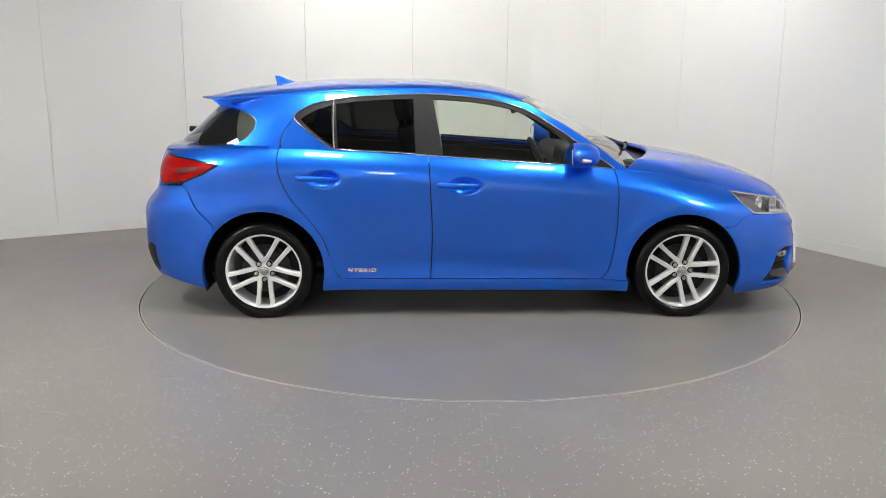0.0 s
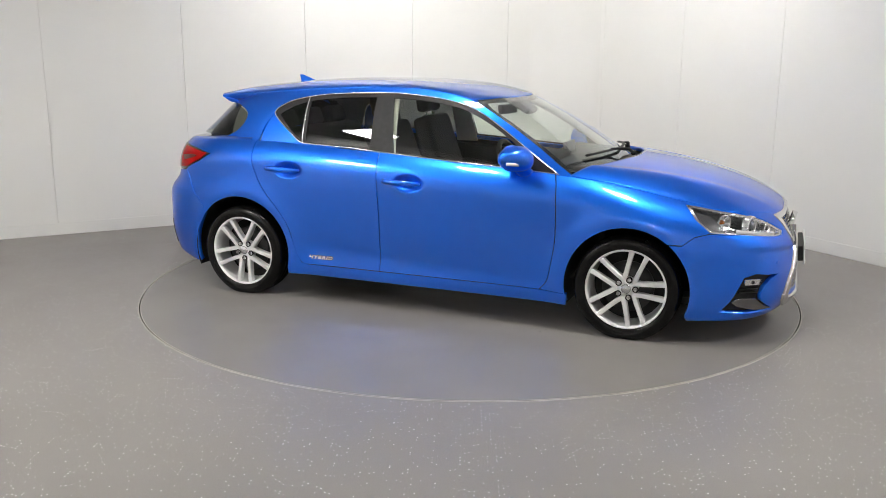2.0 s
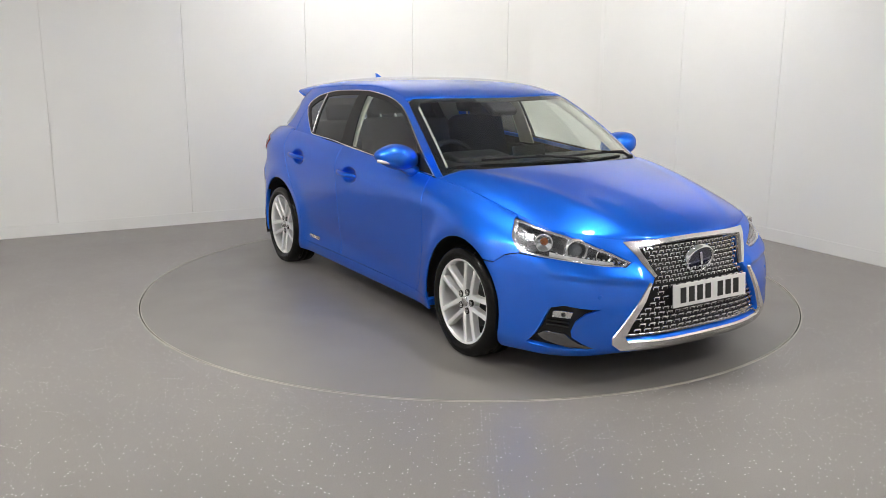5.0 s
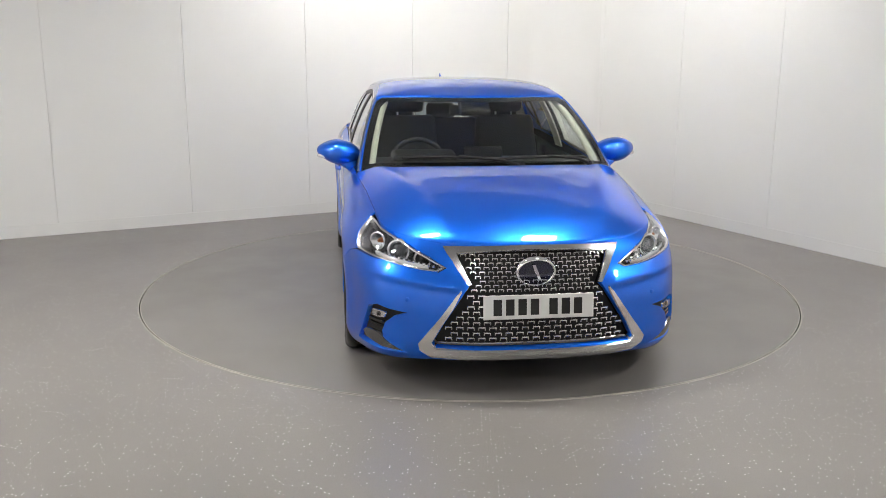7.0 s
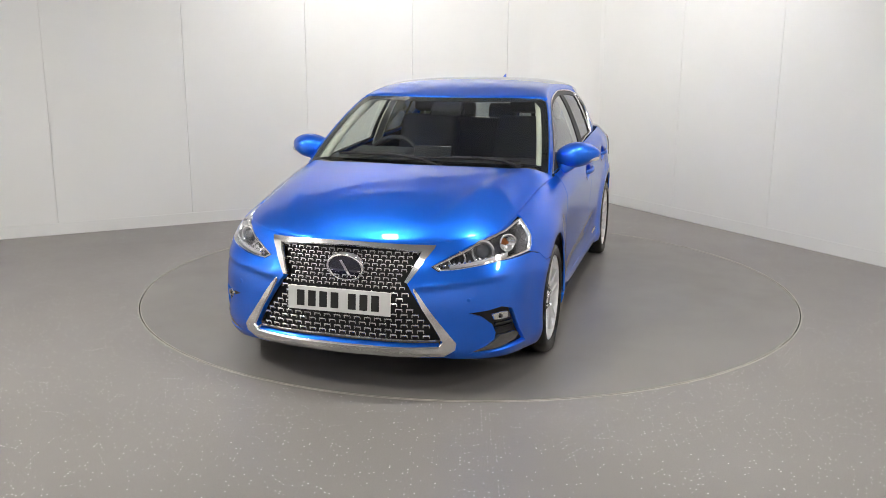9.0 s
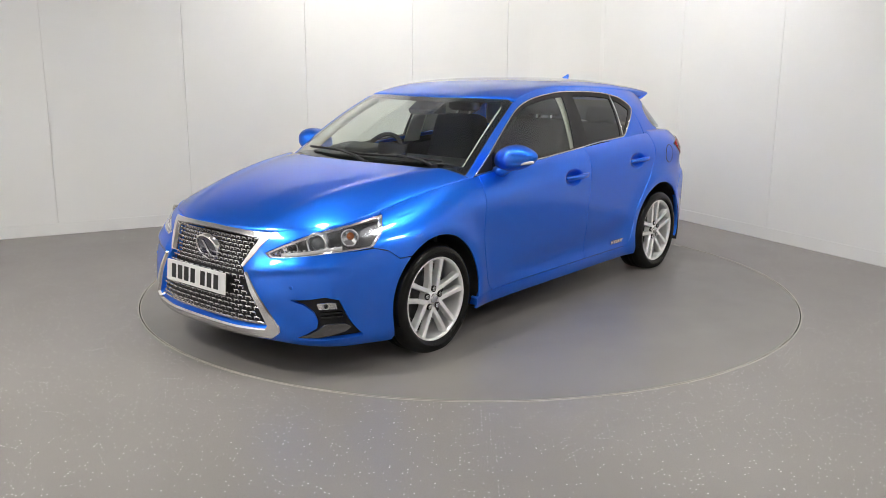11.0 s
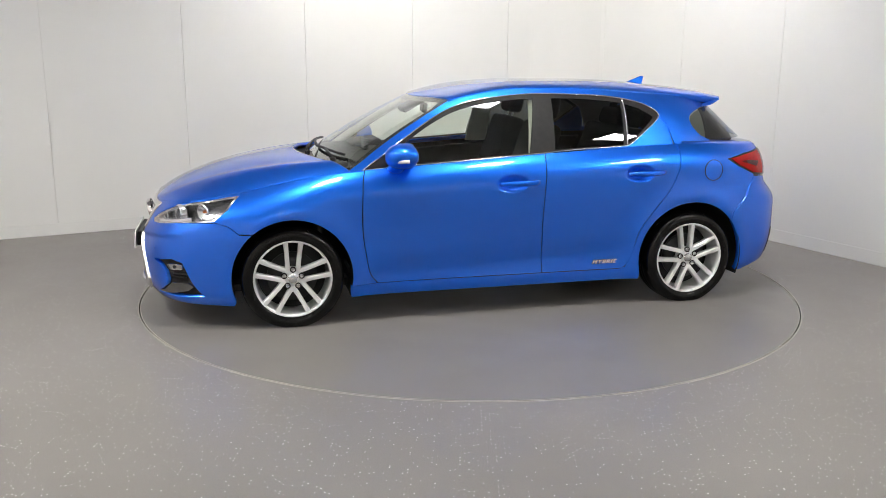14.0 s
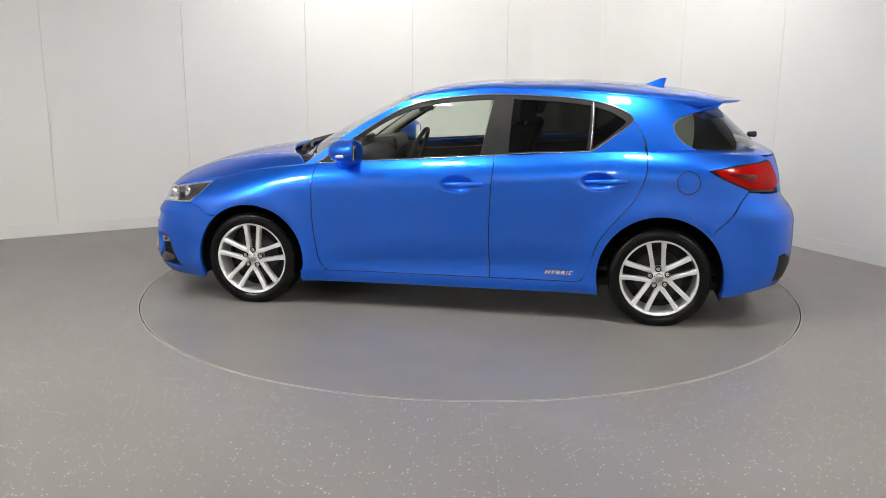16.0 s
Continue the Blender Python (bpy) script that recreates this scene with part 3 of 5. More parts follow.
# ---------------------------------------------------------------- outlines on the car
DOOR_FRONT = [(0.853, 0.925), (0.873, 0.826), (0.878, 0.58), (0.856, 0.40), (0.834, 0.30), (0.79, 0.243)]
DOOR_MID = [(-0.285, 1.0), (-0.27, 0.756), (-0.262, 0.51), (-0.271, 0.247)]
DOOR_REAR = [(-1.192, 1.05), (-1.198, 1.0), (-1.186, 0.892), (-1.123, 0.755), (-1.008, 0.615), (-0.925, 0.492), (-0.877, 0.332), (-0.835, 0.262), (-0.80, 0.249)]
WINDOW_TOP = [(-1.108, 1.222), (-1.098, 1.243), (-1.060, 1.270), (-0.976, 1.306), (-0.837, 1.334), (-0.664, 1.352), (-0.336, 1.363), (-0.145, 1.357), (0.098, 1.331), (0.274, 1.288), (0.415, 1.221), (0.595, 1.106), (0.741, 1.004), (0.865, 0.922)]
WINDOW_BASE = [(0.865, 0.922), (0.546, 0.946), (0.198, 0.969), (-0.285, 1.003), (-0.491, 1.019), (-0.80, 1.033), (-0.87, 1.042), (-0.93, 1.080), (-1.0, 1.130), (-1.06, 1.174), (-1.096, 1.205), (-1.108, 1.222)]
GAP = 0.0032


def shift(line, dx=0.0, dz=0.0):
    return [(x + dx, z + dz) for x, z in line]


def arch(hub, a0, a1, n=26, grow=0.0):
    x, z, r = hub
    return [(x + (r + grow) * math.cos(radians(a0 + (a1 - a0) * i / n)), z - 0.01 + (r + grow) * math.sin(radians(a0 + (a1 - a0) * i / n))) for i in range(n + 1)]


def along(f, a, b, n=16, dz=0.0):
    return [(a + (b - a) * i / n, float(f(a + (b - a) * i / n)) + dz) for i in range(n + 1)]


def sm(line, n=6):
    return [tuple(p) for p in spline(line, n)]


def pillar_edge(z):
    """Where the side of the cabin meets the windscreen."""
    x = 0.5
    for _ in range(30):
        x = 0.5 * x + 0.5 * float(screen(cabin(x, z)[1], z)[0])
    return x


def bowl(i):
    x, z = HANDLES[i]
    return (x - 0.06, x + 0.15, z - 0.07, z + 0.07, 0.006)


def build_panels(car):
    doors = {}
    hf, hr = HUBS
    for side in (1, -1):
        # wing
        top = along(shoulder, 0.862, 1.585, 20, -0.002)
        lamp_back = [(1.588, 0.787), (1.655, 0.715), (1.735, 0.651)]
        seam = [(1.735, 0.647), (1.66, 0.627), (1.60, 0.580)]
        ol = sm(DOOR_FRONT, 5)
        ol = [(x + GAP, z) for x, z in ol][:-1] + [(0.80, 0.243), (0.95, 0.238)]
        ar = [p for p in arch(hf, 190, 52) if p[1] > 0.237]
        ol = ol + ar + seam[::-1] + lamp_back[::-1] + top[::-1]
        panel("front_wing", side_line(ol), body, M_PAINT, car, side=side)
        # doors, lower skins
        base = along(shoulder, -0.285 + GAP, 0.853 - GAP, 20, 0.0)
        ol = base + [(x - GAP, z) for x, z in sm(DOOR_FRONT, 5)][1:] + [(-0.271 + GAP, 0.247)] + [(x + GAP, z) for x, z in sm(DOOR_MID, 5)][::-1][1:]
        doors["front", side] = panel("front_door", side_line(ol), body, M_PAINT, car, side=side, step=0.03, fine=[bowl(0)])
        base = along(shoulder, -1.192 + GAP, -0.285 - GAP, 16, 0.0)
        ol = base + [(x - GAP, z) for x, z in sm(DOOR_MID, 5)][1:] + [(x + GAP, z) for x, z in sm(DOOR_REAR, 5)][::-1]
        doors["rear", side] = panel("rear_door", side_line(ol), body, M_PAINT, car, side=side, step=0.03, fine=[bowl(1)])
        # sill
        ol = [(0.96, 0.234), (0.79, 0.238), (-0.80, 0.243), (-0.838, 0.256), (-0.88, 0.334), (-0.905, 0.42)] + [p for p in arch(hr, 20, -12, 10) if p[1] > 0.2] + [(-0.935, 0.175), (0.955, 0.165)]
        panel("sill", side_line(ol), body, M_PAINT, car, side=side, thick=0.05)
        # rear quarter
        ol = [(x - GAP, z) for x, z in sm(DOOR_REAR, 5)][:-8] + [(-0.905, 0.425)] + [p for p in arch(hr, 18, 142)] + [(-1.60, 0.592), (-1.785, 0.825)]
        ol += [(-1.772, 0.836), (-1.634, 0.892), (-1.543, 0.946), (-1.70, 0.977), (-1.86, 0.992)]
        q = side_line(ol)
        tail = np.vstack([front_line([(0.60, 1.0), (0.60, 1.014)], True), side_line(along(shoulder, -1.86, -1.192 - GAP, 14, 0.0))])
        panel("rear_quarter_panel", np.vstack([q, tail]), body, M_PAINT, car, side=side)
        # pillars and roof rail round the windows
        rail = [(x, float(rail_z(x))) for x in np.linspace(-1.60, 0.27, 40)]
        zz = np.linspace(1.315, 0.905, 16)
        ap = [(pillar_edge(z), z) for z in zz]
        upper = rail + [p for p in ap if p[0] > 0.28]
        lower = sm(WINDOW_TOP, 6)
        ol = upper + [(0.90, 0.903)] + [(x, z) for x, z in lower[::-1]] + sm([(-1.108, 1.222), (-1.165, 1.15), (-1.197, 1.05)], 5)[1:]
        ol += [(-1.197, 1.03), (-1.48, 1.035)] + sm([(-1.475, 1.061), (-1.40, 1.098), (-1.352, 1.155), (-1.345, 1.21), (-1.40, 1.247), (-1.534, 1.288)], 5)
        panel("roof_pillar", cabin_line(ol), cabin, M_PAINT, car, side=side, step=0.03)
        # the rear door's painted corner behind the window
        ol = sm(WINDOW_BASE, 5)[20:] + sm([(-1.108, 1.222), (-1.165, 1.15), (-1.19, 1.05)], 5)[1:] + [(-1.19, 1.03), (-0.82, 1.02)]
        ol = [(x + 0.006, z) if i > 20 else (x, z) for i, (x, z) in enumerate(ol)]
        panel("door_corner", cabin_line(ol), cabin, M_PAINT, doors["rear", side], side=side, step=0.03)
        # black window surround with three openings
        dlo = sm(WINDOW_TOP, 6) + sm(WINDOW_BASE, 6)[1:-1]
        top = curve1d(WINDOW_TOP)
        low = curve1d(sorted(WINDOW_BASE[:7]))
        front = [(x, float(low(x)) + 0.010) for x in np.linspace(-0.195, 0.70, 12)] + [(0.68, 1.025)] + [(x, float(top(x)) - 0.026) for x in np.linspace(0.64, -0.255, 22)]
        rear = [(x, float(low(x)) + 0.010) for x in np.linspace(-0.835, -0.362, 8)] + [(x, float(top(x)) - 0.026) for x in np.linspace(-0.378, -0.852, 10)]
        quarter = [(-0.868, 1.055), (-0.878, 1.300), (-0.97, 1.272), (-1.04, 1.235), (-1.068, 1.215), (-1.045, 1.19), (-0.93, 1.095)]
        holes = [cabin_line(front), cabin_line(rear), cabin_line(quarter)]
        panel("window_surround", cabin_line(dlo), cabin, M_BLACK, car, "satin black window surround", holes=holes, side=side, step=0.03, lift=-0.002)
        panel("front_window", holes[0], cabin, M_GLASS, doors["front", side], "clear green-tinted side window", side=side, step=0.05, lift=-0.007, thick=0.003)
        panel("rear_window", holes[1], cabin, M_PRIV, doors["rear", side], "dark privacy glass", side=side, step=0.05, lift=-0.007, thick=0.003)
        panel("quarter_window", holes[2], cabin, M_PRIV, doors["rear", side], "dark privacy glass", side=side, step=0.05, lift=-0.007, thick=0.003)
        strip_on("window_trim", cabin_line(dlo), cabin, 0.008, M_SATIN, car, "bright chrome window trim", 0.002, side, True)
        strip_on("divider_bar", cabin_line([(-0.858, 1.045), (-0.866, 1.325)]), cabin, 0.008, M_SATIN, doors["rear", side], "", 0.0, side)
        # side part of the rear glass
        ol = sm([(-1.475, 1.066), (-1.41, 1.098), (-1.36, 1.155), (-1.353, 1.205), (-1.405, 1.24), (-1.534, 1.281)], 5)
        q = np.vstack([cabin_line(ol), [(XG - 1.9, 1.315)], [(XG - 1.9, 1.07)]])
        panel("rear_glass", q, cabin, M_REAR, car, "dark wrap-round rear glass", side=side, step=0.05, lift=-0.004, thick=0.003)
        ol = [(-1.36, 1.06), (-1.36, 1.26), (-1.56, 1.29), (-1.70, 1.22), (-1.74, 1.07)]
        panel("rear_pillar_lining", cabin_line(ol), cabin, M_BLACK, car, "black lining behind the rear glass", side=side, step=0.05, lift=-0.03, thick=0.006)
        # dark inner shell behind the joints
        fr = arch(hf, 175, 50, 20, 0.02)
        ol = [(0.93, 0.20)] + fr + [(1.58, 0.72)] + along(shoulder, 1.56, -1.88, 30, -0.03) + [(-1.88, 0.66), (-1.62, 0.60)] + arch(hr, 138, 8, 20, 0.02) + [(-0.92, 0.20)]
        panel("inner_shell", side_line(ol), body, M_GAP, car, side=side, lift=-0.011, thick=0.004, step=0.03)
        # wheel arch liners
        for hx, hz, r in HUBS:
            rows = [[(hx + (r + 0.004) * math.cos(a), y * side, hz - 0.01 + (r + 0.004) * math.sin(a)) for a in np.linspace(radians(-20), radians(200), 40)] for y in (0.862, 0.855, 0.50)]
            rows.append([(hx, 0.50 * side, hz)] * 40)
            grid_sheet("wheel_arch_liner", rows, M_BLACK, car)
    return doors


def hood_rows(na, qs):
    """Points of the bonnet from the scuttle to the nose."""
    q = np.abs(np.array(qs))
    ze = float(shoulder(1.80))
    ye = float(body(s_at_x(1.80, ze), ze)[1]) - 0.004
    zf = 0.718 + (ze - 0.718) * q ** 2.6
    xf = body(s_at_y(np.minimum(q * ye, ye), zf), zf)[:, 0] - 0.003
    xr = 1.215 - 0.28 * q ** 2.2
    rows = []
    for i in range(na + 1):
        a = i / na
        x1 = 0.935 + (1.80 - 0.935) * a
        z1 = float(shoulder(x1)) - 0.002
        yl = float(body(s_at_x(x1, z1), z1)[1]) - 0.004
        x = np.where(q > 0.999, x1, xr + (xf - xr) * a)
        zc = float(hood_z(1.215 + (2.128 - 1.215) * a))
        z = zc + (z1 + 0.002 - zc) * (0.50 * q ** 2.6 + 0.50 * q ** 8)
        e = q - 0.84 + 0.30 * a
        z = z + 0.013 * np.exp(-(e / np.where(e < 0, 0.075, 0.15)) ** 2) * (1 - a) ** 0.3
        rows.append([tuple(t) for t in np.stack([x, np.array(qs) * yl, z], 1)])
    return rows


def build_top(car):
    # bonnet
    na, nq = 60, 100
    qs = [math.sin(math.pi / 2 * (2 * i / nq - 1)) for i in range(nq + 1)]
    rows = []
    for r in hood_rows(na, qs):
        r = [(r[0][0], r[0][1], r[0][2] - 0.02)] + [(r[0][0], r[0][1] , r[0][2] - 0.003)] + [(p[0], p[1] * (1 - 0.004 * (k in (0, nq))), p[2]) for k, p in enumerate(r)] + [(r[-1][0], r[-1][1], r[-1][2] - 0.003)] + [(r[-1][0], r[-1][1], r[-1][2] - 0.02)]
        rows.append(r)
    drop = lambda r, dx, dz: [(p[0] + dx, p[1], p[2] + dz) for p in r]
    rows = [drop(rows[0], -0.004, -0.02), drop(rows[0], -0.004, -0.004)] + rows + [drop(rows[-1], 0.003, -0.006), drop(rows[-1], 0.0, -0.02)]
    grid_sheet("bonnet", [r[::-1] for r in rows], M_PAINT, car)
    # roof with its spoiler lip
    nx, ny = 60, 48
    rows = []
    for i in range(nx + 1):
        a = i / nx
        r = []
        for j in range(ny + 1):
            w = math.pi / 2 * (2 * j / ny - 1)
            q = math.sin(w)
            x0, x1 = -1.80 + 0.18 * abs(q) ** 2.2, 0.388 - 0.115 * abs(q) ** 2.3
            x = x0 + (x1 - x0) * a
            zr, zc = float(rail_z(x)), float(roof_z(x))
            y = float(cabin(c_at_x(x, zr) if x < XG else x, zr)[1])
            if x < -1.25:
                k = min(1.0, (-1.25 - x) / 0.4)
                y = (1 - k) * float(cabin(c_at_x(-1.25, zr), zr)[1]) + k * 0.55
            z = zr + max(zc - zr, 0.004) * max(0.0, 1 - abs(q) ** 2.6) ** 0.5
            r.append((x, y * q, z))
        ends = [(r[i][0] + (0.03 if r[i][0] < -1.4 else 0.0), r[i][1] * 0.965, r[i][2] - 0.028) for i in (0, -1)]
        rows.append([ends[0]] + r + [ends[1]])
    liner = [[(p[0] - 0.02, p[1] * 0.97, p[2] - 0.028) for p in r] for r in rows[8:]]
    grid_sheet("headlining", [r[::-1] for r in liner], M_CREAM, car, "pale grey headlining")
    under = [[(p[0] + k, p[1] * (1 - k * 0.12), p[2] - d) for p in rows[0]] for k, d in ((0.22, 0.075), (0.10, 0.030), (0.02, 0.016), (-0.004, 0.006))]
    grid_sheet("roof", under + rows + [[(p[0] + 0.004, p[1], p[2] - 0.004) for p in rows[-1]], [(p[0] - 0.004, p[1], p[2] - 0.022) for p in rows[-1]]], M_PAINT, car)
    # windscreen, its black border and the cowl
    top = []
    for q in np.linspace(0, 1, 14):
        x1 = 0.388 - 0.115 * q ** 2.3
        zr, zc = float(rail_z(x1)), float(roof_z(x1))
        top.append((float(cabin(x1, zr)[1]) * q, zr + (zc - zr) * max(0.0, 1 - q ** 2.6) ** 0.5 - 0.002))
    sides = [(float(cabin(pillar_edge(z), z)[1]) - 0.004, z) for z in np.linspace(top[-1][1] - 0.012, 0.925, 16)]
    half = top[:-1] + sides
    full = [(y, z) for y, z in half] + [(0.0, 0.965)] + [(-y, z) for y, z in half[::-1]][:-1]
    inner = [(y * 0.965, z - 0.022) for y, z in top[:-1]] + [(y - 0.040, z - 0.003) for y, z in sides[1:-2]]
    inner = inner + [(0.62, 0.985), (0.0, 1.0)] + [(-y, z) for y, z in ([(0.62, 0.985)] + inner[::-1])][:-1]
    scr = lambda y, z: screen(y, z)
    panel("windscreen", np.array(full), scr, M_SCREEN, car, "large clear laminated windscreen", step=0.05, thick=0.004, lift=-0.002, flip=1.0)
    panel("windscreen_border", np.array(full), scr, M_GLOSS, car, "black printed windscreen border", holes=[np.array(inner)], step=0.05, thick=0.002, lift=-0.007, flip=1.0)
    rows = [[(float(screen(y, zc)[0]) + dx, y, zc + dz) for y in np.linspace(-0.74, 0.74, 30)] for zc, dx, dz in ((1.0, -0.02, -0.03), (0.97, 0.03, -0.03), (0.955, 0.16, -0.03), (0.92, 0.18, -0.06))]
    grid_sheet("cowl", rows, M_BLACK, car, "black plastic scuttle below the windscreen")


# nose outlines, (y, z) from the front
GRILLE = [(0.0, 0.702), (0.20, 0.700), (0.374, 0.690), (0.346, 0.628), (0.310, 0.556), (0.37, 0.47), (0.44, 0.36), (0.488, 0.272), (0.474, 0.250), (0.30, 0.243), (0.0, 0.240)]
LAMP_FRONT = [(0.66, 0.744), (0.59, 0.712), (0.50, 0.664), (0.420, 0.622), (0.452, 0.604), (0.53, 0.609), (0.62, 0.622), (0.70, 0.635)]
LAMP_SIDE = [(1.737, 0.652), (1.66, 0.71), (1.591, 0.788), (1.65, 0.781), (1.72, 0.768), (1.785, 0.756)]
FOG = [(0.60, 0.408), (0.68, 0.414), (0.735, 0.424), (0.775, 0.405), (0.80, 0.30), (0.82, 0.205), (0.74, 0.198), (0.60, 0.203), (0.67, 0.238), (0.71, 0.268), (0.715, 0.30), (0.70, 0.345), (0.66, 0.385)]


def build_nose(car):
    hf = HUBS[0]
    ar = [p for p in arch(hf, 50, -30, 18) if p[1] > 0.155]
    ol = np.vstack([
        front_line([(0.0, 0.185), (0.3, 0.182), (0.5, 0.175), (0.65, 0.160), (0.76, 0.150)]),
        side_line([(ar[-1][0] + 0.01, 0.146)]), side_line(ar[::-1]), side_line([(1.60, 0.574), (1.66, 0.621), (1.735, 0.642)]),
        front_line([(y, z - 0.005) for y, z in LAMP_FRONT[4:]][::-1]), front_line([(0.412, 0.621), (0.494, 0.668), (0.575, 0.71), (0.645, 0.744)]),
        front_line([(0.64, 0.750), (0.56, 0.738), (0.50, 0.730), (0.43, 0.721), (0.398, 0.717)]),
        front_line(GRILLE[2:]), ])
    for side in (1, -1):
        panel("front_bumper" if side > 0 else "front_bumper_half", ol, body, M_PAINT, car, holes=[front_line(FOG)], side=side, step=0.017, thick=0.03)
        lamp = np.vstack([front_line(LAMP_FRONT), side_line(LAMP_SIDE)])
        build_headlight(car, lamp, side)
        build_fog(car, side)
    build_grille(car)


def on_nose(y, z, depth=0.0, side=1):
    """A place on the nose, so deep below the skin."""
    uv = front_line([(y, z)])
    p = (body(uv[:, 0], uv[:, 1]) - surf_normal(body, uv) * depth)[0]
    return p * [1, side, 1]


def disc(name, profile, at, material, parent, label="", yaw=0.0, pitch=0.0, seg=32, squash=1.0):
    """A turned piece that faces forward; profile of (radius, depth ahead)."""
    vs, fs = lathe(profile, seg)
    vs = [(v[0], v[1], v[2] * squash) for v in vs]
    return link_mesh(name, vs, [f[::-1] for f in fs], material, parent, label, True, None, pose(*at, pitch, 0, -90 + yaw))


def build_headlight(car, lamp, side):
    lens = panel("headlight", lamp, body, M_LENS, car, "clear polycarbonate headlight lens", side=side, step=0.03, thick=0.004, lift=-0.001)
    panel("lamp_housing", lamp, body, M_HOUSE, lens, "dark grey lamp housing", side=side, step=0.03, thick=0.002, lift=-0.075)
    # inner walls of the bowl
    uv = resample(lamp, 0.02)
    n = surf_normal(body, uv)
    p = body(uv[:, 0], uv[:, 1])
    c = p.mean(0)
    rows = [[tuple(q * [1, side, 1]) for q in (p - n * d + (c - p) * k)] for d, k in ((0.004, 0.0), (0.012, 0.05), (0.03, 0.07), (0.08, 0.10))]
    grid_sheet("lamp_bezel", rows if side < 0 else [r[::-1] for r in rows], M_BEZEL, lens, "bright inner bezel", True)
    # pale light bar along the lower edge
    low = resample(front_line([(0.50, 0.621), (0.55, 0.626), (0.63, 0.638), (0.70, 0.651), (0.745, 0.661)]), 0.015, False)
    n = surf_normal(body, low)
    q = body(low[:, 0], low[:, 1])
    rows = [[tuple(v * [1, side, 1]) for v in (q - n * d + np.array([0, 0, h]))] for d, h in ((0.022, 0.012), (0.016, 0.008), (0.016, -0.004), (0.022, -0.010), (0.05, -0.010))]
    grid_sheet("light_bar", rows if side > 0 else [r[::-1] for r in rows], M_BAR, lens, "pale frosted daytime light bar")
    yaw = 22 * side
    at = on_nose(0.640, 0.690, 0.030, side)
    disc("projector_ring", [(0.058, -0.03), (0.058, 0.004), (0.054, 0.010), (0.045, 0.006), (0.040, -0.012), (0.036, -0.03)], at, M_BEZEL, lens, "chrome projector ring", yaw)
    disc("projector_lens", [(0.036, -0.02), (0.033, 0.0), (0.024, 0.012), (0.012, 0.018), (0.0, 0.019)], at, M_GLASSY, lens, "dark glass projector lens", yaw)
    at = on_nose(0.530, 0.657, 0.026, side)
    disc("reflector", [(0.043, 0.0), (0.041, 0.006), (0.034, -0.002), (0.020, -0.018), (0.0, -0.024)], at, M_FACET, lens, "chrome main-beam reflector", yaw)
    disc("bulb_cap", [(0.014, -0.03), (0.014, 0.0), (0.009, 0.004), (0.0, 0.005)], at, M_DARK, lens, "", yaw)
    at = on_nose(0.735, 0.715, 0.030, side)
    disc("indicator_bowl", [(0.046, -0.004), (0.045, 0.008), (0.037, 0.002), (0.020, -0.012), (0.0, -0.018)], at, M_FACET, lens, "", yaw + 20 * side)
    disc("indicator_bulb", [(0.009, -0.018), (0.009, -0.006), (0.005, -0.001), (0.0, 0.0)], at, M_AMBER, lens, "amber indicator bulb", yaw + 20 * side)
    uv = np.vstack([side_line([(1.605, 0.775), (1.665, 0.705), (1.74, 0.660)]), front_line([(0.775, 0.668), (0.765, 0.70), (0.745, 0.742)])])
    panel("marker_reflector", uv, body, M_HOUSE, lens, "satin side reflector", side=side, step=0.03, lift=-0.02, thick=0.01)
    # bright edge all round, and a row of small facets along the foot
    inset = np.array([p + (lamp.mean(0) - p) * 0.045 for p in lamp])
    strip_on("lamp_edge", inset, body, 0.012, M_FACET, lens, "bright chrome edge", -0.012, side, True, 0.005)
    for i, (y, z) in enumerate(np.linspace((0.475, 0.622), (0.72, 0.661), 12)):
        at = on_nose(y, z + 0.004, 0.011, side)
        bm = box_bm(0.012, 0.013, 0.013, (0, 0, 0), 0.003, 1)
        part("facet", bm, M_FACET, lens, "", pose(*at, 0, 0, side * (20 + 3 * i)) @ pose(0, 0, 0, 12 * (-1) ** i, 14 * (-1) ** (i // 2)))


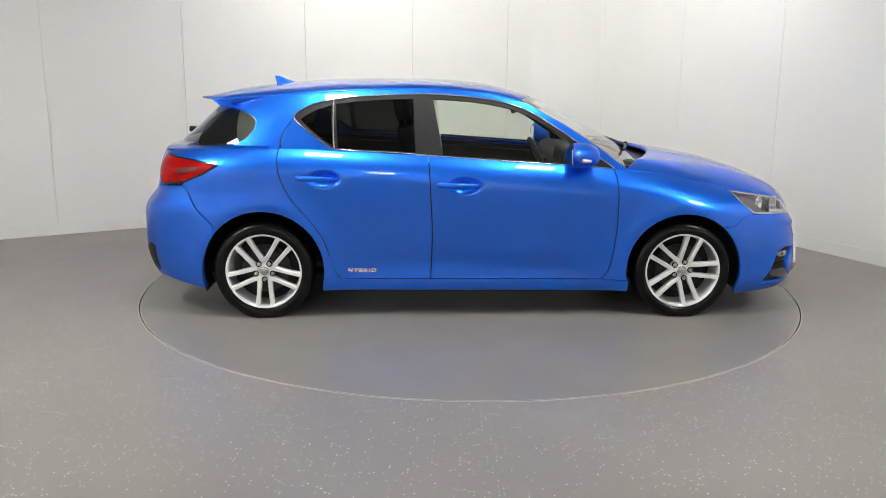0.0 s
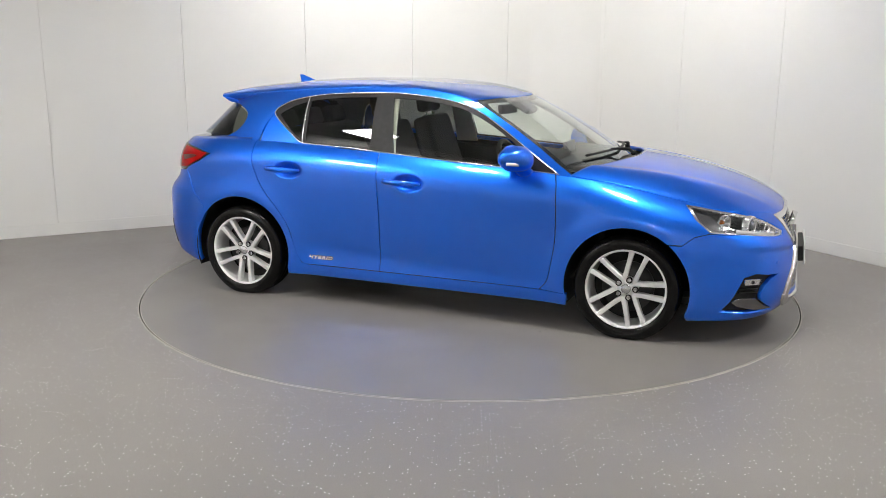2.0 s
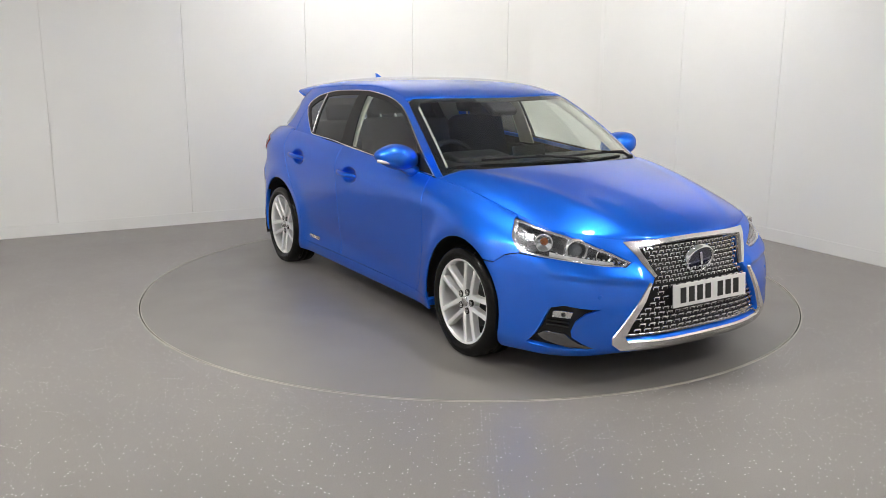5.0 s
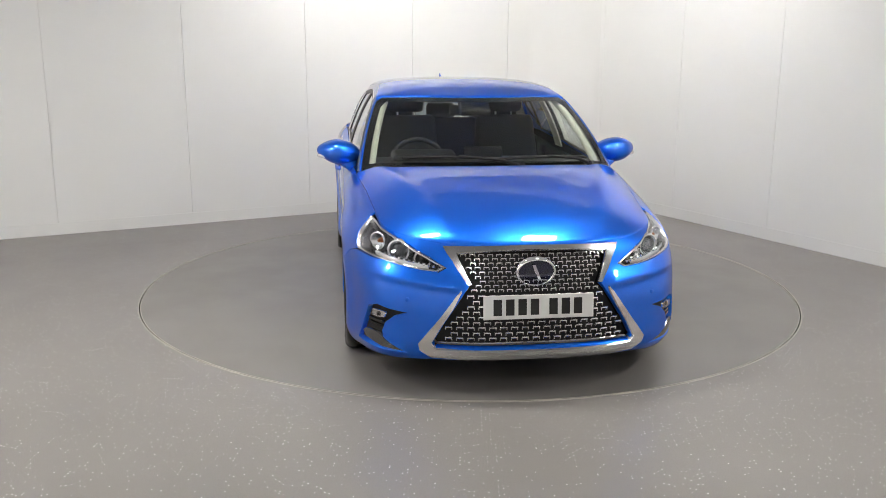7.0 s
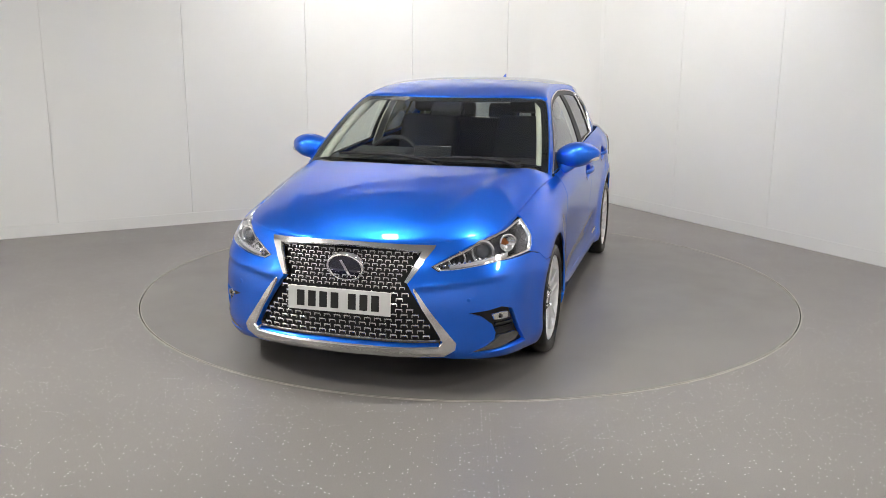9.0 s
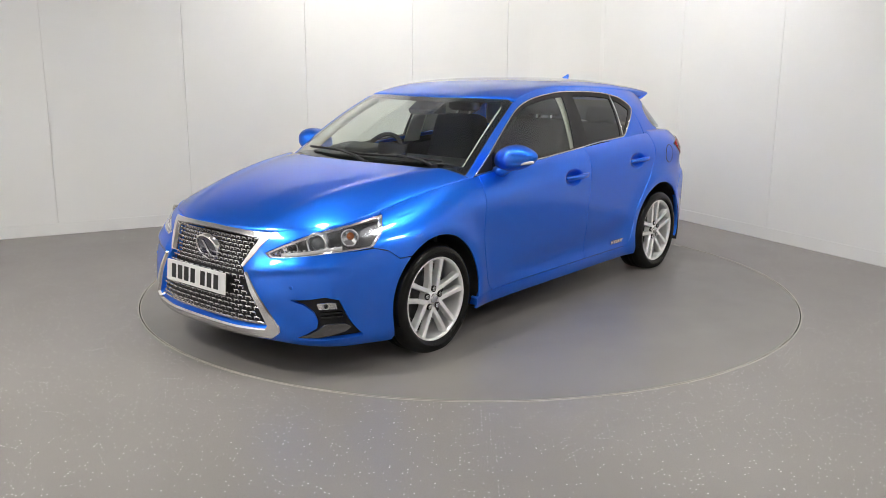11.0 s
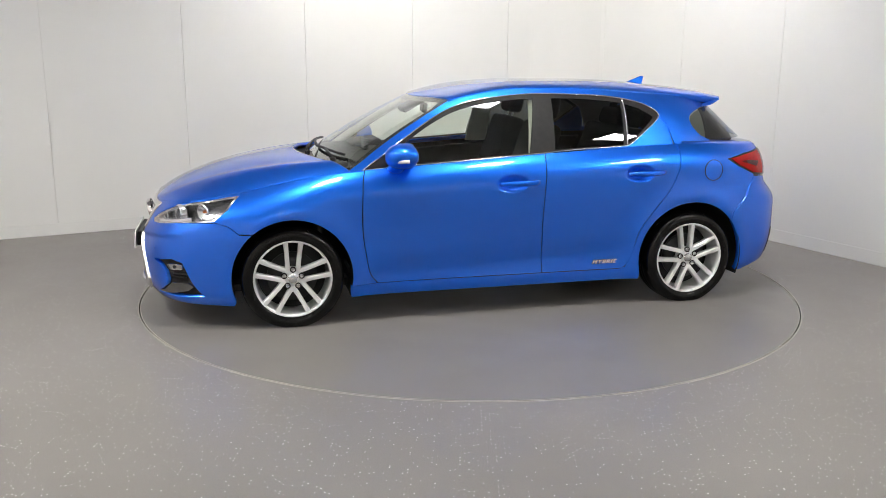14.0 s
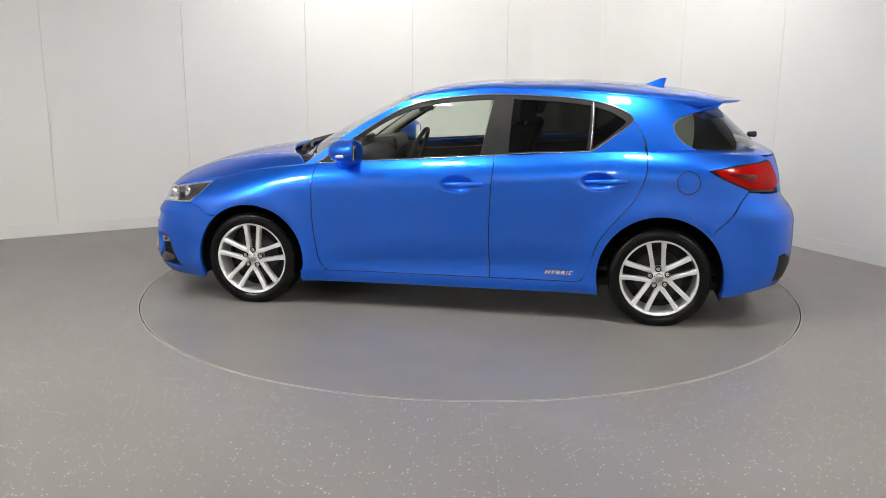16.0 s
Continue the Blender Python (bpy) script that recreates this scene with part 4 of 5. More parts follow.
def build_fog(car, side):
    rec = panel("fog_recess", front_line(FOG), body, M_BLACK, car, "black plastic fog lamp surround", side=side, step=0.03, lift=-0.028, thick=0.002)
    # silver blade along the foot of the recess
    blade = [(0.605, 0.206), (0.68, 0.232), (0.715, 0.258), (0.735, 0.282), (0.79, 0.282), (0.803, 0.262), (0.79, 0.240), (0.72, 0.212)]
    panel("fog_blade", front_line(blade), body, M_SILVERGREY, rec, "glossy silver-grey blade", side=side, step=0.025, lift=-0.004, thick=0.03)
    for z in (0.318, 0.338):
        panel("fog_slat", front_line([(0.722, z - 0.005), (0.786, z - 0.005), (0.786, z + 0.004), (0.722, z + 0.004)]), body, M_GLOSS, rec, side=side, step=0.03, lift=-0.014, thick=0.014)
    lamp = [(0.716, 0.360), (0.770, 0.360), (0.768, 0.388), (0.745, 0.392), (0.708, 0.389)]
    panel("fog_lamp", front_line(lamp), body, M_CHROME, rec, "small square chrome fog lamp", side=side, step=0.02, lift=-0.016, thick=0.02)
    panel("fog_lens", front_line(lamp), body, M_LENS, rec, "clear fog lamp lens", side=side, step=0.02, lift=-0.006, thick=0.01)
    at = on_nose(0.738, 0.374, 0.012, side)
    disc("fog_bulb", [(0.011, -0.01), (0.011, 0.0), (0.0, 0.004)], at, M_DARK, rec, "", 25 * side)
    # parking sensor in the bumper
    at = on_nose(0.60, 0.47, 0.001, side)
    disc("parking_sensor", [(0.011, -0.01), (0.011, 0.002), (0.009, 0.003), (0.0, 0.003)], at, M_PAINT, car, "round parking sensor", 20 * side)


def half_width_at(z, poly):
    best = 0.0
    for (y0, z0), (y1, z1) in zip(poly[:-1], poly[1:]):
        if min(z0, z1) <= z <= max(z0, z1) and abs(z1 - z0) > 1e-6:
            best = max(best, y0 + (y1 - y0) * (z - z0) / (z1 - z0))
    return best


def build_grille(car):
    g = panel("grille", front_line(GRILLE), body, M_BLACK, car, "spindle-shaped black grille with chrome mesh", step=0.04, lift=-0.05, thick=0.002, both=True)
    # one link of the mesh: a short bar with a slanting leg, shared by all
    def link(pitch, row):
        bm = box_bm(0.012, pitch * 0.64, row * 0.27, (0, 0, 0), 0.0015, 1)
        for d in (-1, 1):
            box_bm(0.008, 0.0032, row * 0.55, (-0.004, d * pitch * 0.29, -row * 0.27), 0.0, 1, bm)
        me = bpy.data.meshes.new("grille_link")
        bm.to_mesh(me)
        bm.free()
        me.materials.append(M_LINK)
        return me
    def place(me, y, z):
        e = 0.01
        ya = abs(y)
        p = on_nose(max(ya, 0.001), z, 0.016, 1 if y >= 0 else -1)
        q = on_nose(ya + e, z, 0.016, 1 if y >= 0 else -1)
        yaw = math.degrees(math.atan2(q[0] - p[0], abs(q[1]) - abs(p[1])))
        up = on_nose(max(ya, 0.001), z + e, 0.016)
        tilt = math.degrees(math.atan2(up[0] - on_nose(max(ya, 0.001), z, 0.016)[0], e))
        ob = new("grille_link", me)
        ob.parent = g
        ob.matrix_basis = pose(p[0], p[1], p[2], 0, tilt, -yaw if y >= 0 else yaw)
    for z0, z1, pitch, row in ((0.686, 0.520, 0.042, 0.0195), (0.502, 0.258, 0.052, 0.0255)):
        me = link(pitch, row)
        n = int((z0 - z1) / row)
        for i in range(n + 1):
            z = z0 - i * row
            w = half_width_at(z, GRILLE) - 0.012
            k = -math.ceil(w / pitch) - 1
            while k * pitch < w + pitch:
                y = (k + 0.5 * (i % 2)) * pitch
                hidden = abs(y) < 0.25 and 0.415 < z < 0.50
                if abs(y) + pitch * 0.30 < w and not hidden:
                    place(me, y, z)
                k += 1
    # chrome frames
    up = [(0.0, 0.718), (0.2, 0.716), (0.33, 0.713), (0.425, 0.711), (0.385, 0.65), (0.350, 0.588), (0.320, 0.545), (0.305, 0.552), (0.338, 0.625), (0.366, 0.686), (0.20, 0.698), (0.0, 0.700)]
    panel("upper_chrome_frame", front_line(up), body, M_SATIN, car, "satin chrome grille frame", step=0.03, lift=0.006, thick=0.03, both=True)
    lo = [(0.356, 0.527), (0.408, 0.455), (0.478, 0.36), (0.548, 0.268), (0.542, 0.236), (0.49, 0.202), (0.30, 0.196), (0.0, 0.192), (0.0, 0.236), (0.30, 0.239), (0.470, 0.247), (0.490, 0.272), (0.442, 0.36), (0.388, 0.445), (0.352, 0.515)]
    panel("lower_chrome_frame", front_line(lo), body, M_SATIN, car, "satin chrome blade round the lower grille", step=0.02, lift=0.015, thick=0.045, both=True)
    # emblem: plain oval with a slanting bar
    at = on_nose(0.002, 0.600, 0.002)
    em = disc("emblem", [(0.098, -0.02), (0.098, 0.0), (0.092, 0.007), (0.086, 0.007), (0.082, 0.001)], at, M_CHROME, car, "oval chrome emblem ring on dark blue", 0, -14, 48, 0.76)
    disc("emblem_face", [(0.084, 0.0), (0.050, 0.003), (0.0, 0.004)], at, M_BADGE, em, "", 0, 0, 40, 0.76).matrix_basis = Matrix()
    bm = box_bm(0.016, 0.006, 0.084, (0, 0.006, 0), 0.002)
    for v in bm.verts:
        v.co.x += v.co.z * 0.45
    part("emblem_bar", bm, M_CHROME, em, "", pose(-0.003, 0, 0.002))
    # number plate with plain bars
    pl = part("number_plate", box_bm(0.008, 0.524, 0.114, (0, 0, 0), 0.004), M_PLATE, car, "white number plate with black characters as bars", pose(2.238, 0, 0.457, 0, -5, 0))
    y = -0.215
    for i in range(7):
        if i == 4:
            y += 0.030
        part("character_bar", box_bm(0.002, 0.040, 0.076, (0.0045, y + 0.02, 0), 0.0005, 1), M_INK, pl)
        y += 0.0585
    part("plate_holder", box_bm(0.03, 0.46, 0.09, (-0.022, 0, 0), 0.005), M_BLACK, pl, "black plate holder")


M_HOUSE = mat("lamp_housing", (0.20, 0.20, 0.21), 0.22, 0.8)
M_FACET = mat("lamp_facet", (0.82, 0.82, 0.83), 0.12, 1.0)
M_BEZEL = mat("lamp_bezel", (0.75, 0.75, 0.76), 0.15, 0.85)
M_BAR = mat("frosted_bar", (0.72, 0.73, 0.74), 0.25, 0.2, 0.6)
M_GLASSY = mat("projector_glass", (0.16, 0.17, 0.19), 0.05, 0.5, 1.0)
M_LINK = mat("mesh_chrome", (0.82, 0.82, 0.83), 0.22, 0.9)


def build_tail(car):
    hr = HUBS[1]
    ar = [p for p in arch(hr, 142, 200, 16) if p[1] > 0.19]
    for side in (1, -1):
        q = np.vstack([side_line([(-1.604, 0.586), (-1.789, 0.818)]), front_line([(0.66, 0.80), (0.0, 0.80), (0.0, 0.25), (0.6, 0.24)], True), side_line([(-1.93, 0.235), (-1.71, 0.19)]), side_line(ar[::-1])])
        panel("rear_bumper" if side > 0 else "rear_bumper_half", q, body, M_PAINT, car, side=side, step=0.035, thick=0.03)
        q = np.vstack([side_line([(-1.79, 0.828), (-1.772, 0.838), (-1.634, 0.895), (-1.549, 0.946), (-1.699, 0.974), (-1.859, 0.989)]), front_line([(0.60, 0.995), (0.60, 0.85), (0.66, 0.81)], True)])
        tl = panel("tail_light", q, body, M_GLOSS, car, "red wrap-round tail light with a dark rim", side=side, step=0.03, lift=0.002, thick=0.03)
        q = np.vstack([side_line([(-1.80, 0.842), (-1.772, 0.846), (-1.645, 0.900), (-1.575, 0.945), (-1.71, 0.966), (-1.859, 0.981)]), front_line([(0.60, 0.988), (0.60, 0.855), (0.66, 0.82)], True)])
        panel("red_lens", q, body, M_TAIL, tl, "glossy red lens", side=side, step=0.03, lift=0.006, thick=0.006)
        q = side_line([(-1.80, 0.885), (-1.68, 0.916), (-1.66, 0.925), (-1.72, 0.929), (-1.83, 0.915)])
        panel("lens_strip", q, body, M_TAIL2, tl, "darker red inner strip", side=side, step=0.03, lift=0.0085, thick=0.003)
        q = front_line([(0.69, 0.27), (0.5, 0.27), (0.5, 0.36), (0.66, 0.44), (0.70, 0.43)], True)
        panel("rear_bumper_insert", q, body, M_BLACK, car, "black rear bumper insert", side=side, step=0.03, lift=0.003, thick=0.01)
        q = np.vstack([front_line([(0.0, 0.805), (0.59, 0.805), (0.595, 0.85), (0.595, 1.012), (0.0, 1.012)], True)])
        panel("tailgate" if side > 0 else "tailgate_half", q[::-1], body, M_PAINT, car, side=side, step=0.04)
    ss = np.concatenate([np.linspace(s_at_x(-1.25, 1.04), S_TAIL, 30)])
    edge = np.array([body(v, min(float(shoulder(float(body(v, 1.02)[0]))), 1.058)) for v in ss])
    edge = np.vstack([edge, edge[::-1][1:] * [1, -1, 1]])
    rows = [[tuple(np.array([-1.2, 0, p[2]]) + (p - [-1.2, 0, p[2]]) * [k, k, 0] + [0, 0, h]) for p in edge] for k, h in ((1.0, 0.0), (0.985, 0.008), (0.95, 0.014), (0.86, 0.022), (0.7, 0.024))]
    grid_sheet("rear_deck", [r[::-1] for r in rows], M_PAINT, car)


M_TAIL = vary(mat("red_lamp_plastic", rough=0.12, IOR=1.22), 14.0, (0.26, 0.001, 0.001), (0.36, 0.002, 0.002))
M_TAIL2 = mat("dark_red_plastic", (0.09, 0.001, 0.001), 0.1, 0.0, 0.3)


# ---------------------------------------------------------------- wheels
def build_wheel(parent, x, y, side, turn):
    """An alloy wheel with its tyre; local y points outwards."""
    w = new("wheel")
    w.parent = parent
    w.matrix_basis = pose(x, y, 0.294, 0, 0, 0 if side > 0 else 180)
    spin = pose(0, 0, 0, 0, turn, 0)
    R = 0.308
    prof = [(0.232, 0.0), (0.240, 0.008), (0.262, 0.016), (0.288, 0.008), (0.300, -0.006), (0.3065, -0.022), (R, -0.055), (R, -0.068), (0.303, -0.069), (0.303, -0.074), (R, -0.075), (R, -0.105), (0.303, -0.106), (0.303, -0.111), (R, -0.112), (R, -0.14), (0.303, -0.175), (0.262, -0.205), (0.222, -0.19)]
    vs, fs = lathe(prof, 72)
    vs = [(v[0], v[1] + (0.012 * max(0.0, -v[2] - 0.24) / 0.06 if v[1] > -0.1 else 0.0), max(v[2], -0.2935)) for v in vs]
    tyre = link_mesh("tyre", vs, fs, M_TYRE, w, "black low-profile tyre")
    prof = [(0.208, -0.17), (0.218, -0.03), (0.2195, -0.012), (0.2225, -0.001), (0.2325, 0.004), (0.2355, 0.0), (0.2355, -0.18), (0.21, -0.19)]
    vs, fs = lathe(prof, 72)
    rim = link_mesh("rim", vs, fs, M_ALLOY, w, "silver ten-spoke alloy rim")
    bm = bmesh.new()
    for k in range(5):
        for sgn in (-1, 1):
            # each spoke: a bevelled bar from hub to rim
            a = radians(72 * k)
            pts = [(0.040, sgn * 0.032, -0.022, 0.030), (0.09, sgn * 0.0330, -0.014, 0.027), (0.16, sgn * 0.0390, -0.006, 0.026), (0.221, sgn * 0.046, -0.001, 0.031)]
            prev = None
            for r, o, h, wd in pts:
                ring = []
                for dx, dh in ((-0.5, -0.040), (-0.5, -0.005), (-0.34, 0.0), (0.34, 0.0), (0.5, -0.005), (0.5, -0.040)):
                    lx, lz = r, o + dx * wd
                    ring.append(bm.verts.new((lx * math.cos(a) - lz * math.sin(a), h + dh, lx * math.sin(a) + lz * math.cos(a))))
                if prev:
                    for i in range(6):
                        bm.faces.new((prev[i], prev[(i + 1) % 6], ring[(i + 1) % 6], ring[i]))
                prev = ring
    bmesh.ops.recalc_face_normals(bm, faces=bm.faces)
    part("spokes", bm, M_ALLOY, w, "silver paired spokes", spin, sharp=35)
    vs, fs = lathe([(0.066, -0.07), (0.064, -0.030), (0.058, -0.024), (0.036, -0.022), (0.030, -0.016), (0.0, -0.014)], 40)
    link_mesh("hub", vs, fs, M_ALLOY, w)
    vs, fs = lathe([(0.029, -0.017), (0.028, -0.012), (0.022, -0.009), (0.0, -0.008)], 32)
    link_mesh("centre_cap", vs, fs, M_SATIN, w, "round silver centre cap")
    for k in range(5):
        a = radians(72 * k)
        vs, fs = lathe([(0.0135, -0.03), (0.0135, -0.018), (0.0115, -0.014), (0.0105, -0.012), (0.007, -0.012), (0.006, -0.016), (0.0, -0.016)], 12)
        vs = [(v[0] + 0.054 * math.cos(a), v[1] + 0.002, v[2] + 0.054 * math.sin(a)) for v in vs]
        link_mesh("wheel_nut", vs, fs, M_SATIN, w, "", False, None, spin)
        # black ring above the hub, drawn for the shade of a nut's recess
        vs, fs = lathe([(0.0185, -0.026), (0.0185, -0.0165), (0.0135, -0.0165)], 16)
        vs = [(v[0] + 0.054 * math.cos(a), v[1], v[2] + 0.054 * math.sin(a)) for v in vs]
        link_mesh("nut_shade_ring", vs, fs, M_GLOSS, w, "", False, None, spin)
    vs, fs = lathe([(0.06, -0.075), (0.150, -0.078), (0.150, -0.10), (0.06, -0.10)], 48)
    link_mesh("brake_disc", vs, fs, M_DARK, w, "grey steel brake disc")
    vs, fs = lathe([(0.205, -0.13), (0.02, -0.125)], 48)
    link_mesh("backing_plate", vs, fs, M_GAP, w)
    return w


# ---------------------------------------------------------------- smaller parts of the car
def sweep_mesh(name, pts, radius, material, parent, label="", seg=8, flat=1.0, closed=False):
    vs, fs = tube(pts, radius, seg, closed, flat)
    return link_mesh(name, vs, fs, material, parent, label)


def build_mirrors(doors):
    for side in (1, -1):
        nu, nv = 28, 18
        rows = []
        for i in range(nv + 1):
            v = math.pi * i / nv
            r = []
            for j in range(nu):
                u = 2 * math.pi * j / nu
                x, y, z = math.cos(u) * math.sin(v), math.cos(v), math.sin(u) * math.sin(v)
                f = lambda q, e: math.copysign(abs(q) ** e, q)
                x, z = f(x, 0.85), f(z, 0.85)
                taper = 1 - 0.34 * max(0.0, y) ** 1.6
                px = max(x * (0.122 if x > 0 else 0.095) * taper, -0.046) - 0.05 * max(0.0, y) ** 2 + 0.02 * y
                pz = z * (0.086 if z > 0 else 0.070) * taper + 0.016 * y
                r.append((0.622 + px, side * (0.884 + 0.134 * y), 1.006 + pz))
            rows.append(r if side > 0 else r[::-1])
        cap = grid_sheet("door_mirror", rows, M_PAINT, doors["front", side], "body-coloured door mirror", True)
        bm = box_bm(0.006, 0.150, 0.088, (0, 0, 0), 0.0025)
        bmesh.ops.bevel(bm, geom=[e for e in bm.edges if abs(e.verts[0].co.x - e.verts[1].co.x) > 0.004], offset=0.03, segments=4, affect="EDGES")
        part("mirror_glass", bm, M_MIRROR, cap, "mirror glass", pose(0.5755, side * 0.880, 1.011, 0, 0, 6 * side))
        arm = [(0.665, side * 0.79, 0.925), (0.662, side * 0.815, 0.938), (0.652, side * 0.845, 0.957), (0.64, side * 0.87, 0.985)]
        sweep_mesh("mirror_foot", arm, lambda t: 0.040 - 0.006 * t, M_PAINT, cap, "", 12, 1.35)
        ind = [(0.607 + 0.082 * math.sin(a) * 0.9, side * (0.93 + 0.078 * math.cos(a)), 0.985 + 0.01 * math.cos(a)) for a in np.linspace(0.15, 1.45, 9)]
        sweep_mesh("indicator_strip", ind, 0.011, M_BAR, cap, "pale indicator strip", 8, 1.0)
        # black corner piece in front of the window
        tri = cabin_line([(0.70, 0.945), (0.84, 0.936), (0.70, 1.02), (0.675, 1.03)])
        panel("mirror_sail", tri, cabin, M_BLACK, doors["front", side], side=side, step=0.04, lift=0.001, thick=0.01)


def build_handles(doors, car):
    for which, (hx, hz) in zip(("front", "rear"), HANDLES):
        for side in (1, -1):
            pts = []
            for t in np.linspace(0, 1, 12):
                x = hx - 0.125 + 0.25 * t
                y = 0.872 + 0.022 * math.sin(math.pi * min(1.0, t * 1.15 + 0.02)) ** 0.7 - 0.006 * t
                pts.append((x, side * y, hz + 0.006 - 0.008 * t))
            h = sweep_mesh("door_handle", pts, lambda t: 0.018 * (1 - 0.5 * t ** 3) * (0.55 + 0.45 * min(1.0, t * 8 + 0.3)), M_PAINT, doors[which, side], "body-coloured pull handle in its bowl", 10, 0.7)
    # a wider black copy gives the letters their dark outline and painted shadow
    for side, wide, deep, material in ((s, *v) for s in (1, -1) for v in ((0.0006, 0.0020, M_LETTER), (0.0034, 0.0008, M_GLOSS))):
        cu = bpy.data.curves.new("badge", "FONT")
        cu.body = "HYBRID"
        cu.size, cu.extrude, cu.shear, cu.space_character, cu.offset = 0.038, deep, 0.3, 1.22, wide
        cu.align_x = "CENTER"
        tmp = new("badge_text", cu)
        bpy.context.view_layer.update()
        me = bpy.data.meshes.new_from_object(tmp.evaluated_get(bpy.context.evaluated_depsgraph_get()))
        bpy.data.objects.remove(tmp)
        me.materials.clear()
        me.materials.append(material)
        ob = new("badge" if material is M_LETTER else "badge_outline", me)
        ob.parent = doors["rear", side]
        p = body(s_at_x(-0.70, 0.30), 0.30)
        ob.matrix_basis = pose(p[0], side * (p[1] + 0.004), 0.288, 90, 0, 180 if side > 0 else 0) @ Matrix.Diagonal((1.15, 0.85, 1, 1))
        tagged(ob, "slanted chrome HYBRID lettering" if material is M_LETTER else "black outline and painted shadow of the lettering")
    # fuel flap, on the left flank
    uv = side_line([(-1.436 + 0.066 * math.cos(a), 0.876 + 0.066 * math.sin(a)) for a in np.linspace(0, 2 * math.pi, 40)[:-1]])
    panel("fuel_flap", uv, body, M_PAINT, car, "round fuel flap", side=1, step=0.03, lift=0.0015, thick=0.004)
    strip_on("fuel_flap_gap", uv, body, 0.005, M_GAP, car, "", 0.0022, 1, True, 0.0006)


def build_roof_things(car):
    # shark-fin aerial
    rows = []
    for t in np.linspace(0, 1, 10):
        x0, x1 = -1.315 - 0.015 * t, -1.135 - 0.165 * t
        z = 1.400 + 0.062 * t
        w = 0.030 * (1 - t) ** 1.3 + 0.004
        ring = [(x0 + (x1 - x0) * (0.5 - 0.5 * math.cos(a)), w * math.sin(a) * (0.6 + 0.4 * math.cos(a) ** 2), z + (0.006 * (1 - t)) * 0) for a in np.linspace(0, 2 * math.pi, 24)[:-1]]
        rows.append(ring)
    rows.append([(-1.32, 0, 1.463)] * 23)
    grid_sheet("roof_aerial", rows, M_PAINT, car, "small blue shark-fin aerial", True)
    # wipers
    def blade(y0, y1, z0, z1, base):
        pts = []
        for t in np.linspace(0, 1, 14):
            y, z = y0 + (y1 - y0) * t, z0 + (z1 - z0) * t
            q = screen(y, z)
            pts.append((q[0] + 0.012, y, z + 0.016 + 0.010 * math.sin(math.pi * t)))
        w = sweep_mesh("wiper", pts, 0.008, M_BLACK, car, "black windscreen wiper", 6, 1.3)
        mid = Vector(pts[7])
        b = Vector((float(screen(base, 0.965)[0]) + 0.05, base, 0.972))
        sweep_mesh("wiper_arm", [b, b.lerp(mid, 0.3) + Vector((0.012, 0, 0.02)), mid + Vector((0.004, 0, 0.008))], lambda t: 0.012 - 0.006 * t, M_BLACK, w, "", 8, 1.2)
        part("wiper_pivot", cyl_bm(0.018, 0.03, tuple(b), "z", 16, bev=0.004), M_BLACK, w, "", sharp=40)
    blade(-0.52, 0.08, 0.996, 0.992, 0.16)
    blade(0.02, 0.60, 0.992, 0.985, 0.60)
    # rear wiper hub
    part("rear_wiper", cyl_bm(0.020, 0.06, (-1.90, 0.0, 1.10), "x", 16, 0.016, None, 0.005), M_BLACK, car, "black rear wiper hub", sharp=40)


def soft_box(name, size, at, rot, material, parent, label="", bev=0.05, taper=0.0):
    bm = box_bm(*size, (0, 0, 0), bev, 4)
    for v in bm.verts:
        k = 1 - taper * (v.co.z / size[2] + 0.5)
        v.co.x *= k
        v.co.y *= k
    return part(name, bm, material, parent, label, pose(*at, *rot), True)


